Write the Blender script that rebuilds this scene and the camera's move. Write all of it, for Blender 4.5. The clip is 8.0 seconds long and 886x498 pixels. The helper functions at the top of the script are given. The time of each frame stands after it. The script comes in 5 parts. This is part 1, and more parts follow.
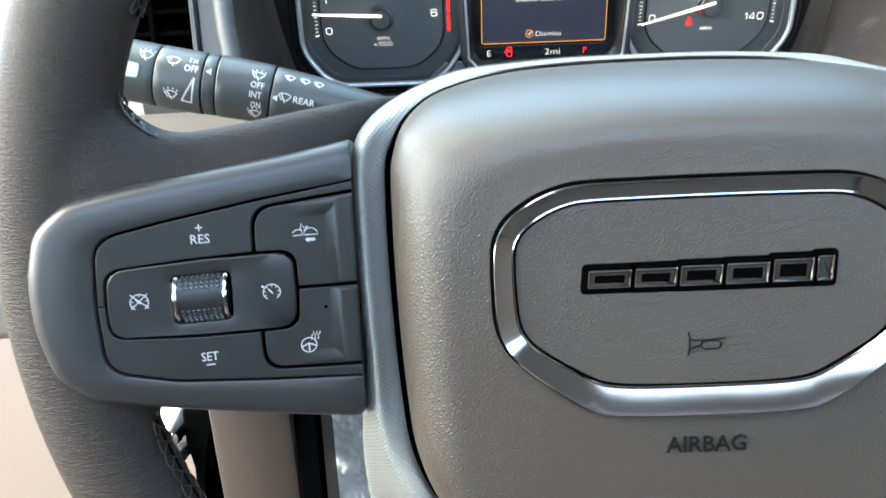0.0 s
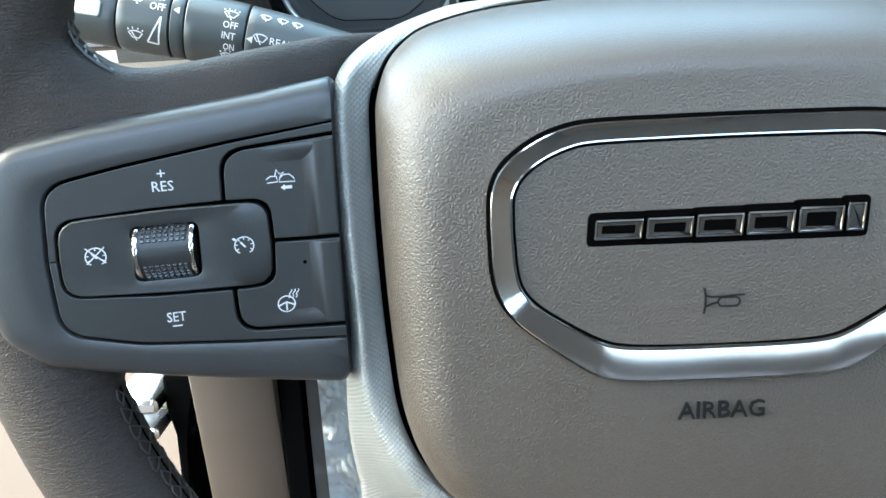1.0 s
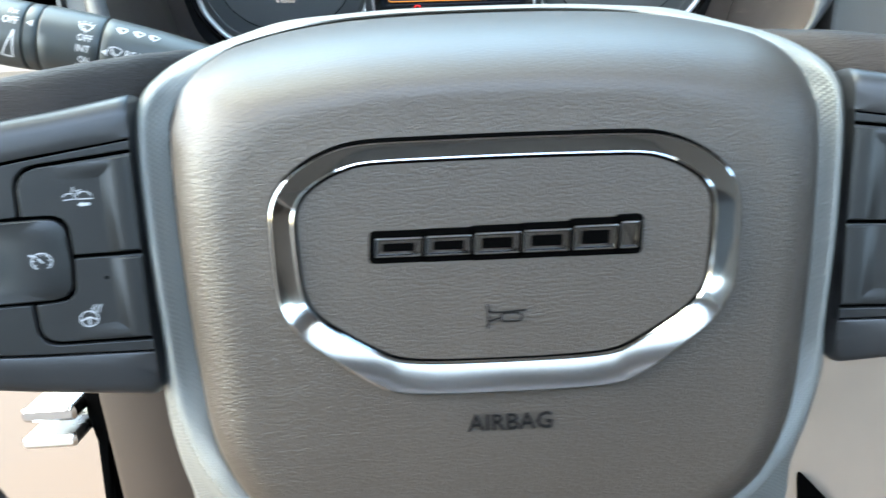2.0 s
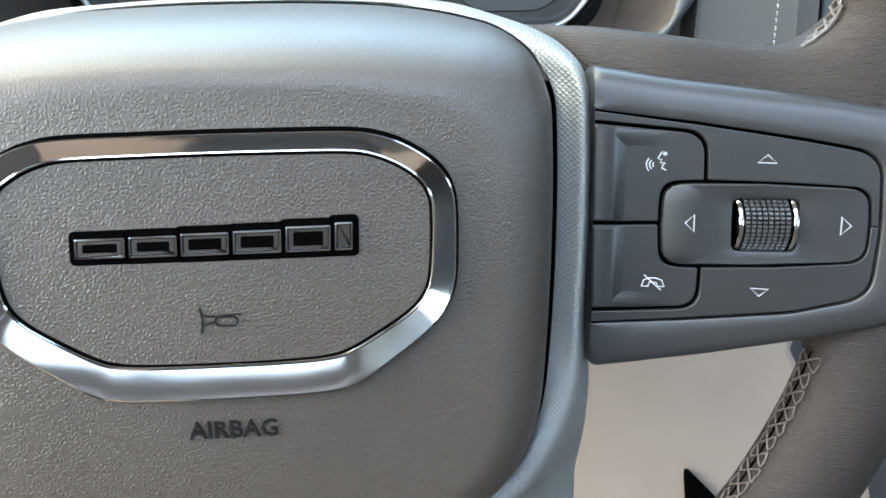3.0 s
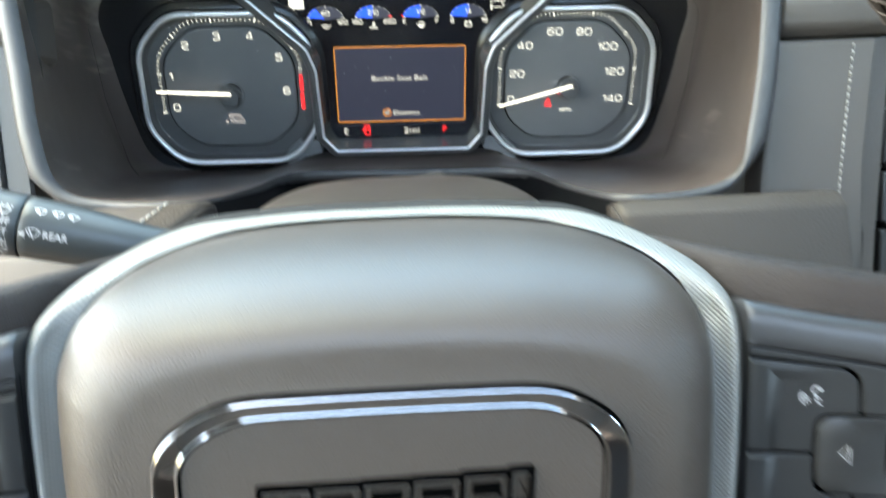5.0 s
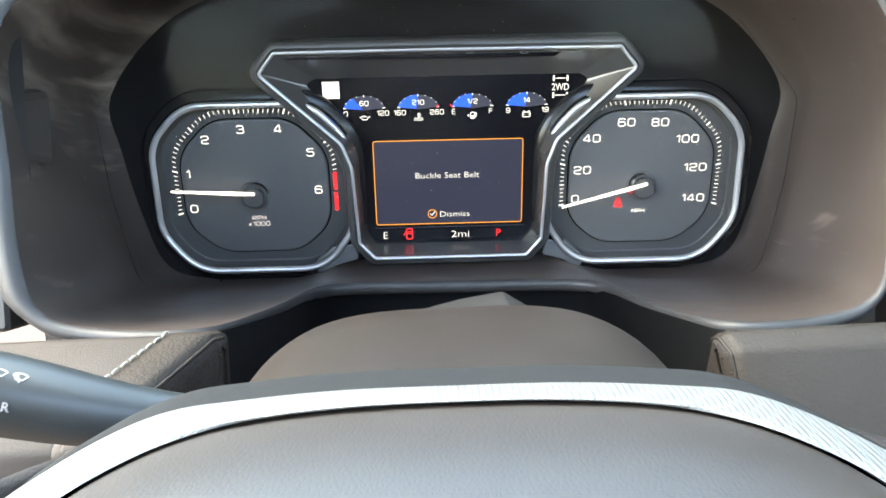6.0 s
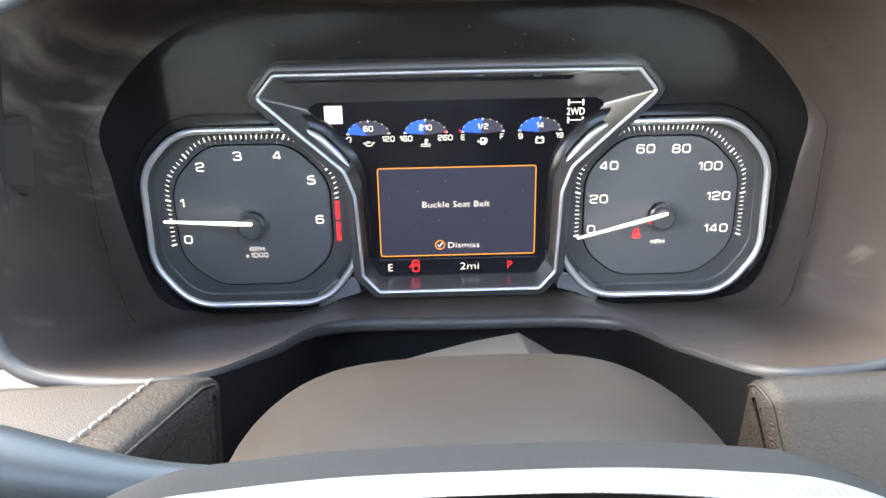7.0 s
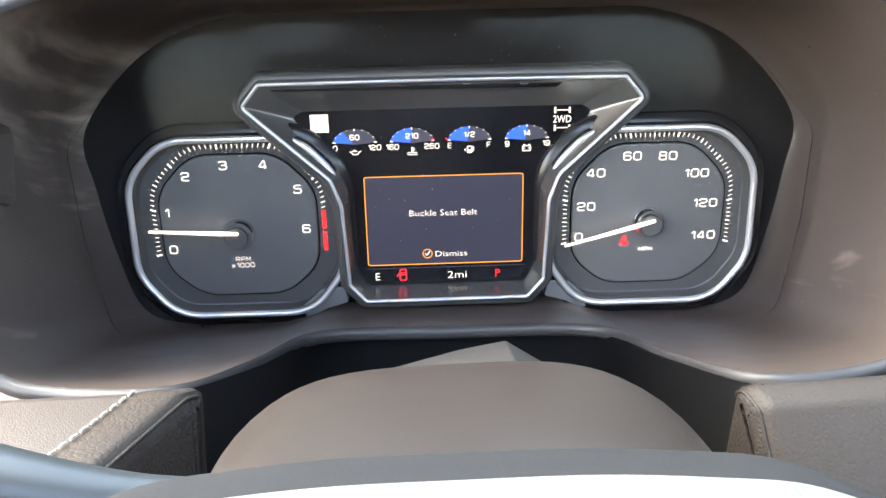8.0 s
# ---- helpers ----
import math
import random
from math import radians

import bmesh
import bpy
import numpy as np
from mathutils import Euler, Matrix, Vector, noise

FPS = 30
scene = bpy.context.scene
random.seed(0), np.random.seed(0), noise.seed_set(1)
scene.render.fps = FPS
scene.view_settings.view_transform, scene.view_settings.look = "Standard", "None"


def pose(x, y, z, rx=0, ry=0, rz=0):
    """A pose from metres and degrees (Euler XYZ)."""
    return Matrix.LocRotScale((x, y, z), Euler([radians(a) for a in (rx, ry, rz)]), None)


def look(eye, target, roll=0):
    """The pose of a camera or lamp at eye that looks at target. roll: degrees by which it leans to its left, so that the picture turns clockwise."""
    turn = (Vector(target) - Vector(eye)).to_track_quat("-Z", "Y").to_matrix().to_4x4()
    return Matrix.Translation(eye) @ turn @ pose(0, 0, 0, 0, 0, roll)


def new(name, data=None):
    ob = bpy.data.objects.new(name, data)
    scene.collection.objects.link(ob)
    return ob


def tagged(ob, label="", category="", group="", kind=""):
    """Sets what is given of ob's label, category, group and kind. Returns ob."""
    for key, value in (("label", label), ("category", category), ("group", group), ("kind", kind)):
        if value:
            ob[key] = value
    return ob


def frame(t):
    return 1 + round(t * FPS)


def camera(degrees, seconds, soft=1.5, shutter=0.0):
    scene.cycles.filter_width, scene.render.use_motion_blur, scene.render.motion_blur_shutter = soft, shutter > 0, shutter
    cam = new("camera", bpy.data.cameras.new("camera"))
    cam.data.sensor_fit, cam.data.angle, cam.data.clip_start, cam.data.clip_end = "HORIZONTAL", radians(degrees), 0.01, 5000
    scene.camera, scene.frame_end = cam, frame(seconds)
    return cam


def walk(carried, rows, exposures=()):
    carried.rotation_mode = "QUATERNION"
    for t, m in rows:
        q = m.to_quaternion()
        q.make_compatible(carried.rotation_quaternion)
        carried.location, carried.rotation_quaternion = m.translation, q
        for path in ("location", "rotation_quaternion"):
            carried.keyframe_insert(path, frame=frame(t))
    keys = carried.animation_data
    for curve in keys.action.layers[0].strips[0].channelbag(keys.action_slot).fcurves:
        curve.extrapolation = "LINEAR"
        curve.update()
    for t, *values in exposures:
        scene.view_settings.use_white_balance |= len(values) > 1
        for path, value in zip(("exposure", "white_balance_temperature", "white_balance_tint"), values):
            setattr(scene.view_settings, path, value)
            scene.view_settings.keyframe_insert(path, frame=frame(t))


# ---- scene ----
W_TILT = 14.0
# the cockpit's own frame: x to the right, y along the steering column, z up in the plane of the wheel
COCKPIT = Matrix.Translation((0, 0, 0.70)) @ pose(0, 0, 0, -W_TILT)

cam = camera(58.0, 8.0, shutter=0.4)
PATH = [
    (0, (-0.06902, -0.21336, 0.05355), (-0.0961, 1.7528, -0.3121), -3.27),
    (0.5, (-0.07096, -0.19352, 0.04534), (-0.0803, 1.7627, -0.3710), -3.15),
    (1, (-0.07063, -0.19270, 0.04506), (-0.0695, 1.7560, -0.4051), -3.22),
    (1.2, (-0.07026, -0.19286, 0.04463), (-0.0612, 1.7549, -0.4093), -3.20),
    (2.3, (0.00732, -0.19817, 0.04836), (0.0617, 1.7495, -0.4029), -2.78),
    (2.5, (0.02369, -0.19411, 0.04867), (0.0832, 1.7479, -0.4257), -2.68),
    (3, (0.04474, -0.19296, 0.04507), (0.1536, 1.7479, -0.4251), -2.32),
    (3.5, (0.04598, -0.19257, 0.04455), (0.1850, 1.7477, -0.4202), -2.07),
    (4, (0.04416, -0.19132, 0.04352), (0.1923, 1.7564, -0.3861), -1.99),
    (4.5, (0.04322, -0.19781, 0.05026), (0.1742, 1.7603, -0.3355), -2.24),
    (4.8, (0.02052, -0.20047, 0.07813), (0.1464, 1.7618, -0.2875), -2.24),
    (4.9, (0.01293, -0.19785, 0.08848), (0.1190, 1.7675, -0.2666), -2.56),
    (5, (0.00397, -0.18761, 0.09444), (0.1137, 1.7836, -0.2252), -2.57),
    (5.2, (-0.00676, -0.16997, 0.10850), (0.0918, 1.8094, -0.1606), -2.60),
    (6.3, (-0.00371, -0.08048, 0.10590), (0.0297, 1.9177, 0.0274), -2.53),
    (6.5, (-0.00724, -0.07480, 0.11038), (0.0353, 1.9233, 0.0332), -2.67),
    (7, (-0.00730, -0.06758, 0.11127), (0.0299, 1.9315, 0.0637), -2.51),
    (7.5, (-0.00681, -0.06516, 0.11079), (0.0307, 1.9343, 0.0808), -2.45),
    (8, (-0.00500, -0.06561, 0.11017), (0.0557, 1.9333, 0.0868), -2.86),
]
walk(cam, [(t, COCKPIT @ look(eye, target, roll)) for t, eye, target, roll in PATH],
     exposures=[(0.0, 4.55, 7200, 0), (1.2, 4.75, 7000, -4), (3.0, 4.7, 7450, 2), (5.2, 4.65, 7600, 0), (6.3, 4.85, 7550, 8), (8.0, 5.05, 7800, 12)])

# ---- light ----
world = bpy.data.worlds.new("sky")
scene.world = world
world.use_nodes = True
wn = world.node_tree
sky = wn.nodes.new("ShaderNodeTexSky")
sky.sky_type, sky.sun_disc = "NISHITA", False
sky.dust_density, sky.air_density = 2.0, 1.0
SUN_UP, SUN_ROT = 52.0, -88.0   # height, and turn from straight ahead (minus: to the left)
sky.sun_elevation, sky.sun_rotation = radians(SUN_UP), radians(SUN_ROT)
wn.links.new(sky.outputs[0], wn.nodes["Background"].inputs[0])
wn.nodes["Background"].inputs[1].default_value = 0.15
sun_data = bpy.data.lights.new("sun", "SUN")
sun_data.energy, sun_data.angle, sun_data.color = 0.13, radians(90), (1.0, 0.98, 0.95)   # a veiled sun
sun = new("sun", sun_data)
sun_dir = Vector((math.sin(radians(SUN_ROT)) * math.cos(radians(SUN_UP)), math.cos(radians(SUN_ROT)) * math.cos(radians(SUN_UP)), math.sin(radians(SUN_UP))))
sun.matrix_world = look(sun_dir * 20, (0, 0, 0))


# ---- materials ----
def material(name, colour, rough=0.5, metal=0.0, spec=0.5):
    m = bpy.data.materials.new(name)
    m.use_nodes = True
    b = m.node_tree.nodes["Principled BSDF"]
    b.inputs["Base Color"].default_value = (*colour, 1)
    b.inputs["Roughness"].default_value = rough
    b.inputs["Metallic"].default_value = metal
    b.inputs["Specular IOR Level"].default_value = spec
    return m


def node(m, kind, **values):
    n = m.node_tree.nodes.new(kind)
    for k, v in values.items():
        n.inputs[k].default_value = v
    return n


def wire(m, a, b):
    m.node_tree.links.new(a, b)


def coords(m, scale=(1, 1, 1)):
    tc = node(m, "ShaderNodeTexCoord")
    mp = node(m, "ShaderNodeMapping", Scale=scale)
    wire(m, tc.outputs["Object"], mp.inputs["Vector"])
    return mp.outputs[0]


def mottled(m, colour, amount=0.15, scale=40.0, rough=None, rough_var=0.1, detail=4.0):
    """Colour and gloss vary slowly over the surface, with finer dirt in it."""
    b = m.node_tree.nodes["Principled BSDF"]
    n = node(m, "ShaderNodeTexNoise", Scale=scale, Detail=detail)
    wire(m, coords(m), n.inputs["Vector"])
    mix = m.node_tree.nodes.new("ShaderNodeMix")
    mix.data_type = "RGBA"
    mix.inputs[6].default_value = (*[c * (1 - amount) for c in colour], 1)
    mix.inputs[7].default_value = (*[min(1, c * (1 + amount)) for c in colour], 1)
    wire(m, n.outputs["Fac"], mix.inputs[0])
    wire(m, mix.outputs[2], b.inputs["Base Color"])
    if rough is not None:
        r = node(m, "ShaderNodeMapRange")
        r.inputs["To Min"].default_value = rough - rough_var
        r.inputs["To Max"].default_value = rough + rough_var
        wire(m, n.outputs["Fac"], r.inputs["Value"])
        wire(m, r.outputs[0], b.inputs["Roughness"])
    return m


def bump(m, height, strength, distance):
    b = m.node_tree.nodes["Principled BSDF"]
    n = node(m, "ShaderNodeBump", Strength=strength, Distance=distance)
    wire(m, height, n.inputs["Height"])
    old = b.inputs["Normal"].links
    if old:
        wire(m, old[0].from_socket, n.inputs["Normal"])
    wire(m, n.outputs[0], b.inputs["Normal"])


def leather(name, colour, rough=0.5, cell=0.0013, depth=0.00022, stretch=(1, 1, 1), wrinkle=0.0, fade=None):
    m = mottled(material(name, colour, rough), colour, 0.10, 30.0, rough, 0.06)
    vec = coords(m, stretch)
    warp = node(m, "ShaderNodeTexNoise", Scale=0.35 / cell, Detail=1.0)
    wire(m, vec, warp.inputs["Vector"])
    mixv = m.node_tree.nodes.new("ShaderNodeVectorMath")
    mixv.operation = "MULTIPLY_ADD"
    mixv.inputs[1].default_value = (cell * 0.9,) * 3
    wire(m, warp.outputs["Color"], mixv.inputs[0])
    wire(m, vec, mixv.inputs[2])
    v = node(m, "ShaderNodeTexVoronoi", Scale=1.0 / cell)
    v.feature = "DISTANCE_TO_EDGE"
    wire(m, mixv.outputs[0], v.inputs["Vector"])
    pebble = node(m, "ShaderNodeMapRange")
    pebble.interpolation_type = "SMOOTHSTEP"
    pebble.inputs["From Max"].default_value = 0.30
    wire(m, v.outputs["Distance"], pebble.inputs["Value"])
    grain = pebble.outputs[0]
    if fade:   # the grain runs out over the stretched upper edge
        tc = node(m, "ShaderNodeTexCoord")
        xyz = node(m, "ShaderNodeSeparateXYZ")
        wire(m, tc.outputs["Object"], xyz.inputs[0])
        k = node(m, "ShaderNodeMapRange")
        k.inputs["From Min"].default_value, k.inputs["From Max"].default_value = fade
        k.inputs["To Min"].default_value, k.inputs["To Max"].default_value = 1.0, 0.25
        wire(m, xyz.outputs[2], k.inputs["Value"])
        times = node(m, "ShaderNodeMath")
        times.operation = "MULTIPLY"
        wire(m, grain, times.inputs[0])
        wire(m, k.outputs[0], times.inputs[1])
        grain = times.outputs[0]
    bump(m, grain, 1.0, depth)
    fine = node(m, "ShaderNodeTexNoise", Scale=2.2 / cell, Detail=1.0)
    wire(m, vec, fine.inputs["Vector"])
    bump(m, fine.outputs["Fac"], 1.0, depth * 0.12)
    if wrinkle:
        w = node(m, "ShaderNodeTexNoise", Scale=170.0, Detail=2.0, Distortion=0.8)
        wire(m, coords(m, (0.8, 0.8, 4.5)), w.inputs["Vector"])
        crease = node(m, "ShaderNodeMath")
        crease.operation = "SUBTRACT"
        crease.inputs[1].default_value = 0.5
        wire(m, w.outputs["Fac"], crease.inputs[0])
        fold = node(m, "ShaderNodeMath")
        fold.operation = "ABSOLUTE"
        wire(m, crease.outputs[0], fold.inputs[0])
        cut = node(m, "ShaderNodeMapRange")
        cut.inputs["From Max"].default_value = 0.11
        wire(m, fold.outputs[0], cut.inputs["Value"])
        bump(m, cut.outputs[0], 1.0, wrinkle)
    return m


def grained(name, colour, rough=0.5, scale=1800.0, depth=0.00004, spec=0.5, amount=0.08):
    """Moulded plastic with a fine spark-eroded grain."""
    m = mottled(material(name, colour, rough, 0, spec), colour, amount, 60.0, rough, 0.05)
    n = node(m, "ShaderNodeTexNoise", Scale=scale, Detail=2.0)
    wire(m, coords(m), n.inputs["Vector"])
    bump(m, n.outputs["Fac"], 1.0, depth)
    return m


def glow(name, colour, strength):
    m = material(name, (0.01, 0.01, 0.01), 0.3)
    b = m.node_tree.nodes["Principled BSDF"]
    b.inputs["Emission Color"].default_value = (*colour, 1)
    b.inputs["Emission Strength"].default_value = strength
    return m


PAD_LEATHER = leather("taupe_pad_skin", (0.044, 0.0330, 0.0248), 0.46, 0.00115, 0.00010, fade=(0.034, 0.052))
for skin, amount in ((PAD_LEATHER, 0.25),):
    skin.node_tree.nodes["Principled BSDF"].inputs["Coat Weight"].default_value = amount
    skin.node_tree.nodes["Principled BSDF"].inputs["Coat Roughness"].default_value = 0.40
# cover moulding coloured near-black to imitate the shading at its raised edges
MOULDED_SHADE = material("shade_dark_moulding", (0.006, 0.005, 0.0045), 0.55, 0.0, 0.18)
RIM_LEATHER = leather("dark_rim_leather", (0.024, 0.0180, 0.0152), 0.6, 0.0010, 0.00008, (1, 1, 1), 0.00009)
RIM_LEATHER.node_tree.nodes["Principled BSDF"].inputs["Specular IOR Level"].default_value = 0.22
DASH_LEATHER = leather("taupe_dash_leather", (0.040, 0.034, 0.0295), 0.52, 0.0026, 0.00010)
DASH_LEATHER.node_tree.nodes["Principled BSDF"].inputs["Specular IOR Level"].default_value = 0.25
END_LEATHER = leather("dark_end_leather", (0.026, 0.0205, 0.017), 0.55, 0.0024, 0.00018)
DASH_SKIN = leather("smooth_dash_skin", (0.062, 0.052, 0.045), 0.52, 0.0011, 0.00006)
LOWER_SKIN = leather("pale_lower_skin", (0.24, 0.185, 0.148), 0.55, 0.0011, 0.00004)
BROWN_SKIN = leather("brown_lower_skin", (0.034, 0.023, 0.017), 0.5, 0.0011, 0.00005)
SWITCH_PLASTIC = grained("charcoal_switch_plastic", (0.0145, 0.0142, 0.0142), 0.42)
KNURL = material("knurl_plastic", (0.034, 0.034, 0.035), 0.24)
HOUSING_PLASTIC = grained("slate_housing_plastic", (0.024, 0.0232, 0.0238), 0.40)
MATTE_SLATE = grained("matte_slate_plastic", (0.021, 0.021, 0.021), 0.85, 900.0, 0.00008, 0.12)
GAP_BLACK = grained("black_gap_plastic", (0.0012, 0.0012, 0.0012), 0.85, spec=0.0)
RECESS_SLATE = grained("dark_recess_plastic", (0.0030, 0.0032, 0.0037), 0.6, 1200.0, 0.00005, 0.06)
COWL_PLASTIC = grained("brown_grey_cowl_plastic", (0.078, 0.061, 0.054), 0.30, 1200.0, 0.00005)
# dusty smudges wiped over the cowl
smudge = node(COWL_PLASTIC, "ShaderNodeTexNoise", Scale=34.0, Detail=6.0, Distortion=0.5)
wire(COWL_PLASTIC, coords(COWL_PLASTIC, (0.6, 0.35, 2.2)), smudge.inputs["Vector"])
dust = node(COWL_PLASTIC, "ShaderNodeMapRange")
dust.inputs["From Min"].default_value, dust.inputs["From Max"].default_value = 0.64, 0.95
where = node(COWL_PLASTIC, "ShaderNodeSeparateXYZ")
wire(COWL_PLASTIC, coords(COWL_PLASTIC), where.inputs[0])
# wiped thickest over the upper corner beside the door
side = node(COWL_PLASTIC, "ShaderNodeMapRange")
side.inputs["From Min"].default_value, side.inputs["From Max"].default_value = -0.10, -0.19
side.inputs["To Max"].default_value = 0.25
wire(COWL_PLASTIC, where.outputs[0], side.inputs["Value"])
high = node(COWL_PLASTIC, "ShaderNodeMapRange")
high.inputs["From Min"].default_value, high.inputs["From Max"].default_value = 0.12, 0.19
wire(COWL_PLASTIC, where.outputs[2], high.inputs["Value"])
corner = node(COWL_PLASTIC, "ShaderNodeMath")
corner.operation = "MULTIPLY_ADD"
wire(COWL_PLASTIC, side.outputs[0], corner.inputs[0])
wire(COWL_PLASTIC, high.outputs[0], corner.inputs[1])
wire(COWL_PLASTIC, smudge.outputs["Fac"], corner.inputs[2])
wire(COWL_PLASTIC, corner.outputs[0], dust.inputs["Value"])
cowl_bsdf = COWL_PLASTIC.node_tree.nodes["Principled BSDF"]
dust_mix = COWL_PLASTIC.node_tree.nodes.new("ShaderNodeMix")
dust_mix.data_type = "RGBA"
dust_mix.inputs[7].default_value = (0.34, 0.28, 0.235, 1)
wire(COWL_PLASTIC, dust.outputs[0], dust_mix.inputs[0])
wire(COWL_PLASTIC, cowl_bsdf.inputs["Base Color"].links[0].from_socket, dust_mix.inputs[6])
wire(COWL_PLASTIC, dust_mix.outputs[2], cowl_bsdf.inputs["Base Color"])
FRAME_PLASTIC = grained("grey_frame_plastic", (0.038, 0.037, 0.038), 0.44)
SHROUD_PLASTIC = grained("taupe_column_plastic", (0.027, 0.0215, 0.018), 0.36, 900.0, 0.00003, 0.5)
BOOT_CLOTH = grained("grey_boot_cover", (0.030, 0.029, 0.029), 0.6, 900.0, 0.0001)
STALK_PLASTIC = grained("black_stalk_plastic", (0.026, 0.031, 0.033), 0.40)
CLUSTER_BLACK = mottled(material("cluster_black", (0.013, 0.0125, 0.013), 0.25), (0.013, 0.0125, 0.013), 0.2, 25.0, 0.22, 0.05)
CLUSTER_BLACK.node_tree.nodes["Principled BSDF"].inputs["Specular IOR Level"].default_value = 0.3
DIAL_RING = mottled(material("dial_ring_grey", (0.070, 0.069, 0.070), 0.40), (0.070, 0.069, 0.070), 0.1, 30.0, 0.45, 0.05)
DIAL_FACE = grained("dial_face_grey", (0.105, 0.103, 0.104), 0.42, 2500.0, 0.00002)
SCREEN_BLACK = mottled(material("screen_black", (0.006, 0.006, 0.008), 0.18), (0.006, 0.006, 0.008), 0.3, 20, 0.18, 0.04)
BEZEL_GREY = mottled(material("bezel_satin_grey", (0.10, 0.096, 0.096), 0.34, 0.3), (0.10, 0.096, 0.096), 0.1, 30.0, 0.34, 0.05)
CHROME = mottled(material("chrome", (0.45, 0.46, 0.475), 0.10, 1.0), (0.45, 0.46, 0.475), 0.06, 20.0, 0.09, 0.03)
SATIN = mottled(material("satin_chrome", (0.55, 0.55, 0.56), 0.28, 1.0), (0.55, 0.55, 0.56), 0.05, 30.0, 0.28, 0.05)
BRIGHT_SATIN = mottled(material("bright_satin_chrome", (0.80, 0.80, 0.81), 0.38, 0.85), (0.80, 0.80, 0.81), 0.05, 30.0, 0.38, 0.05)
BADGE_DARK = material("badge_dark_chrome", (0.34, 0.335, 0.34), 0.12, 1.0)
DARK_CHROME = material("dark_chrome", (0.62, 0.62, 0.63), 0.12, 1.0)
WHITE_INK = material("white_ink", (0.40, 0.40, 0.41), 0.6)
PALE_GLOW = glow("lit_white_print", (0.92, 0.93, 0.95), 0.072)
DIM_GLOW = glow("dim_print", (0.45, 0.42, 0.46), 0.085)
NEEDLE = glow("lit_needle", (1.0, 0.98, 0.95), 0.12)
RED_GLOW = glow("lit_red", (1.0, 0.02, 0.03), 0.10)
BLUE_GLOW = glow("lit_blue", (0.01, 0.09, 0.95), 0.09)
NAVY_GLOW = glow("screen_navy", (0.026, 0.029, 0.060), 0.055)
SLATE_GLOW = glow("gauge_slate", (0.07, 0.08, 0.14), 0.035)
ORANGE_GLOW = glow("screen_orange", (0.95, 0.36, 0.05), 0.065)
INK_GREY = material("unlit_print", (0.10, 0.10, 0.10), 0.5)


def pane(name, tint, rough, ior):
    """Thin clear sheet: light passes, tinted, and the surface shines by its angle."""
    m = material(name, (0, 0, 0), rough)
    clear = node(m, "ShaderNodeBsdfTransparent", Color=(*tint, 1))
    shine = node(m, "ShaderNodeBsdfGlossy", Roughness=rough)
    gloss = node(m, "ShaderNodeFresnel", IOR=ior)
    both = node(m, "ShaderNodeMixShader")
    wire(m, gloss.outputs[0], both.inputs[0])
    wire(m, clear.outputs[0], both.inputs[1])
    wire(m, shine.outputs[0], both.inputs[2])
    wire(m, both.outputs[0], m.node_tree.nodes["Material Output"].inputs["Surface"])
    return m


LENS = pane("clear_cover", (0.98, 0.98, 0.98), 0.10, 1.12)
FLANGE_GREY = mottled(material("flange_grey", (0.20, 0.20, 0.205), 0.36, 0.5), (0.20, 0.20, 0.205), 0.15, 30.0, 0.32, 0.05)
FLANGE_SILVER = mottled(material("button_silver", (0.28, 0.285, 0.29), 0.4, 0.5), (0.28, 0.285, 0.29), 0.06, 60.0, 0.4, 0.05)
DUST = material("pale_dust", (0.34, 0.33, 0.31), 0.9)
THREAD = material("brown_thread", (0.080, 0.062, 0.053), 0.5)
# the brown thread again, darkened in colour for the shaded left side
SHADED_THREAD = material("shaded_thread", (0.022, 0.018, 0.016), 0.5)
PALE_THREAD = material("pale_thread", (0.36, 0.345, 0.32), 0.7)
GROUND_TAN = mottled(material("tan_concrete", (0.042, 0.025, 0.013), 0.9), (0.042, 0.025, 0.013), 0.2, 3.0, 0.9, 0.05)
CARPET = grained("dark_carpet", (0.03, 0.028, 0.026), 0.95, 500.0, 0.002)
HEADLINER = grained("grey_headliner", (0.42, 0.40, 0.37), 0.95, 900.0, 0.0003)

# the silver trim has a fine diamond weave pressed into it, laid over it from the front
TRIM_SILVER = mottled(material("woven_silver_trim", (0.205, 0.2, 0.184), 0.5, 0.3), (0.205, 0.2, 0.184), 0.06, 40.0, 0.5, 0.05)
sep = node(TRIM_SILVER, "ShaderNodeSeparateXYZ")
wire(TRIM_SILVER, coords(TRIM_SILVER), sep.inputs[0])


def math_node(m, op, a, b=None):
    n = node(m, "ShaderNodeMath")
    n.operation = op
    for k, v in ((0, a), (1, b)):
        if v is None:
            continue
        if isinstance(v, (int, float)):
            n.inputs[k].default_value = v
        else:
            wire(m, v, n.inputs[k])
    return n.outputs[0]


PITCH = math.pi / 0.0015
across_v = math_node(TRIM_SILVER, "SUBTRACT", sep.outputs[2], math_node(TRIM_SILVER, "MULTIPLY", sep.outputs[1], 0.12))
sum_uv = math_node(TRIM_SILVER, "MULTIPLY", math_node(TRIM_SILVER, "ADD", sep.outputs[0], across_v), PITCH)
dif_uv = math_node(TRIM_SILVER, "MULTIPLY", math_node(TRIM_SILVER, "SUBTRACT", sep.outputs[0], across_v), PITCH)
weave = math_node(TRIM_SILVER, "MULTIPLY", math_node(TRIM_SILVER, "ABSOLUTE", math_node(TRIM_SILVER, "SINE", sum_uv)), math_node(TRIM_SILVER, "ABSOLUTE", math_node(TRIM_SILVER, "SINE", dif_uv)))
bump(TRIM_SILVER, weave, 1.0, 0.00014)


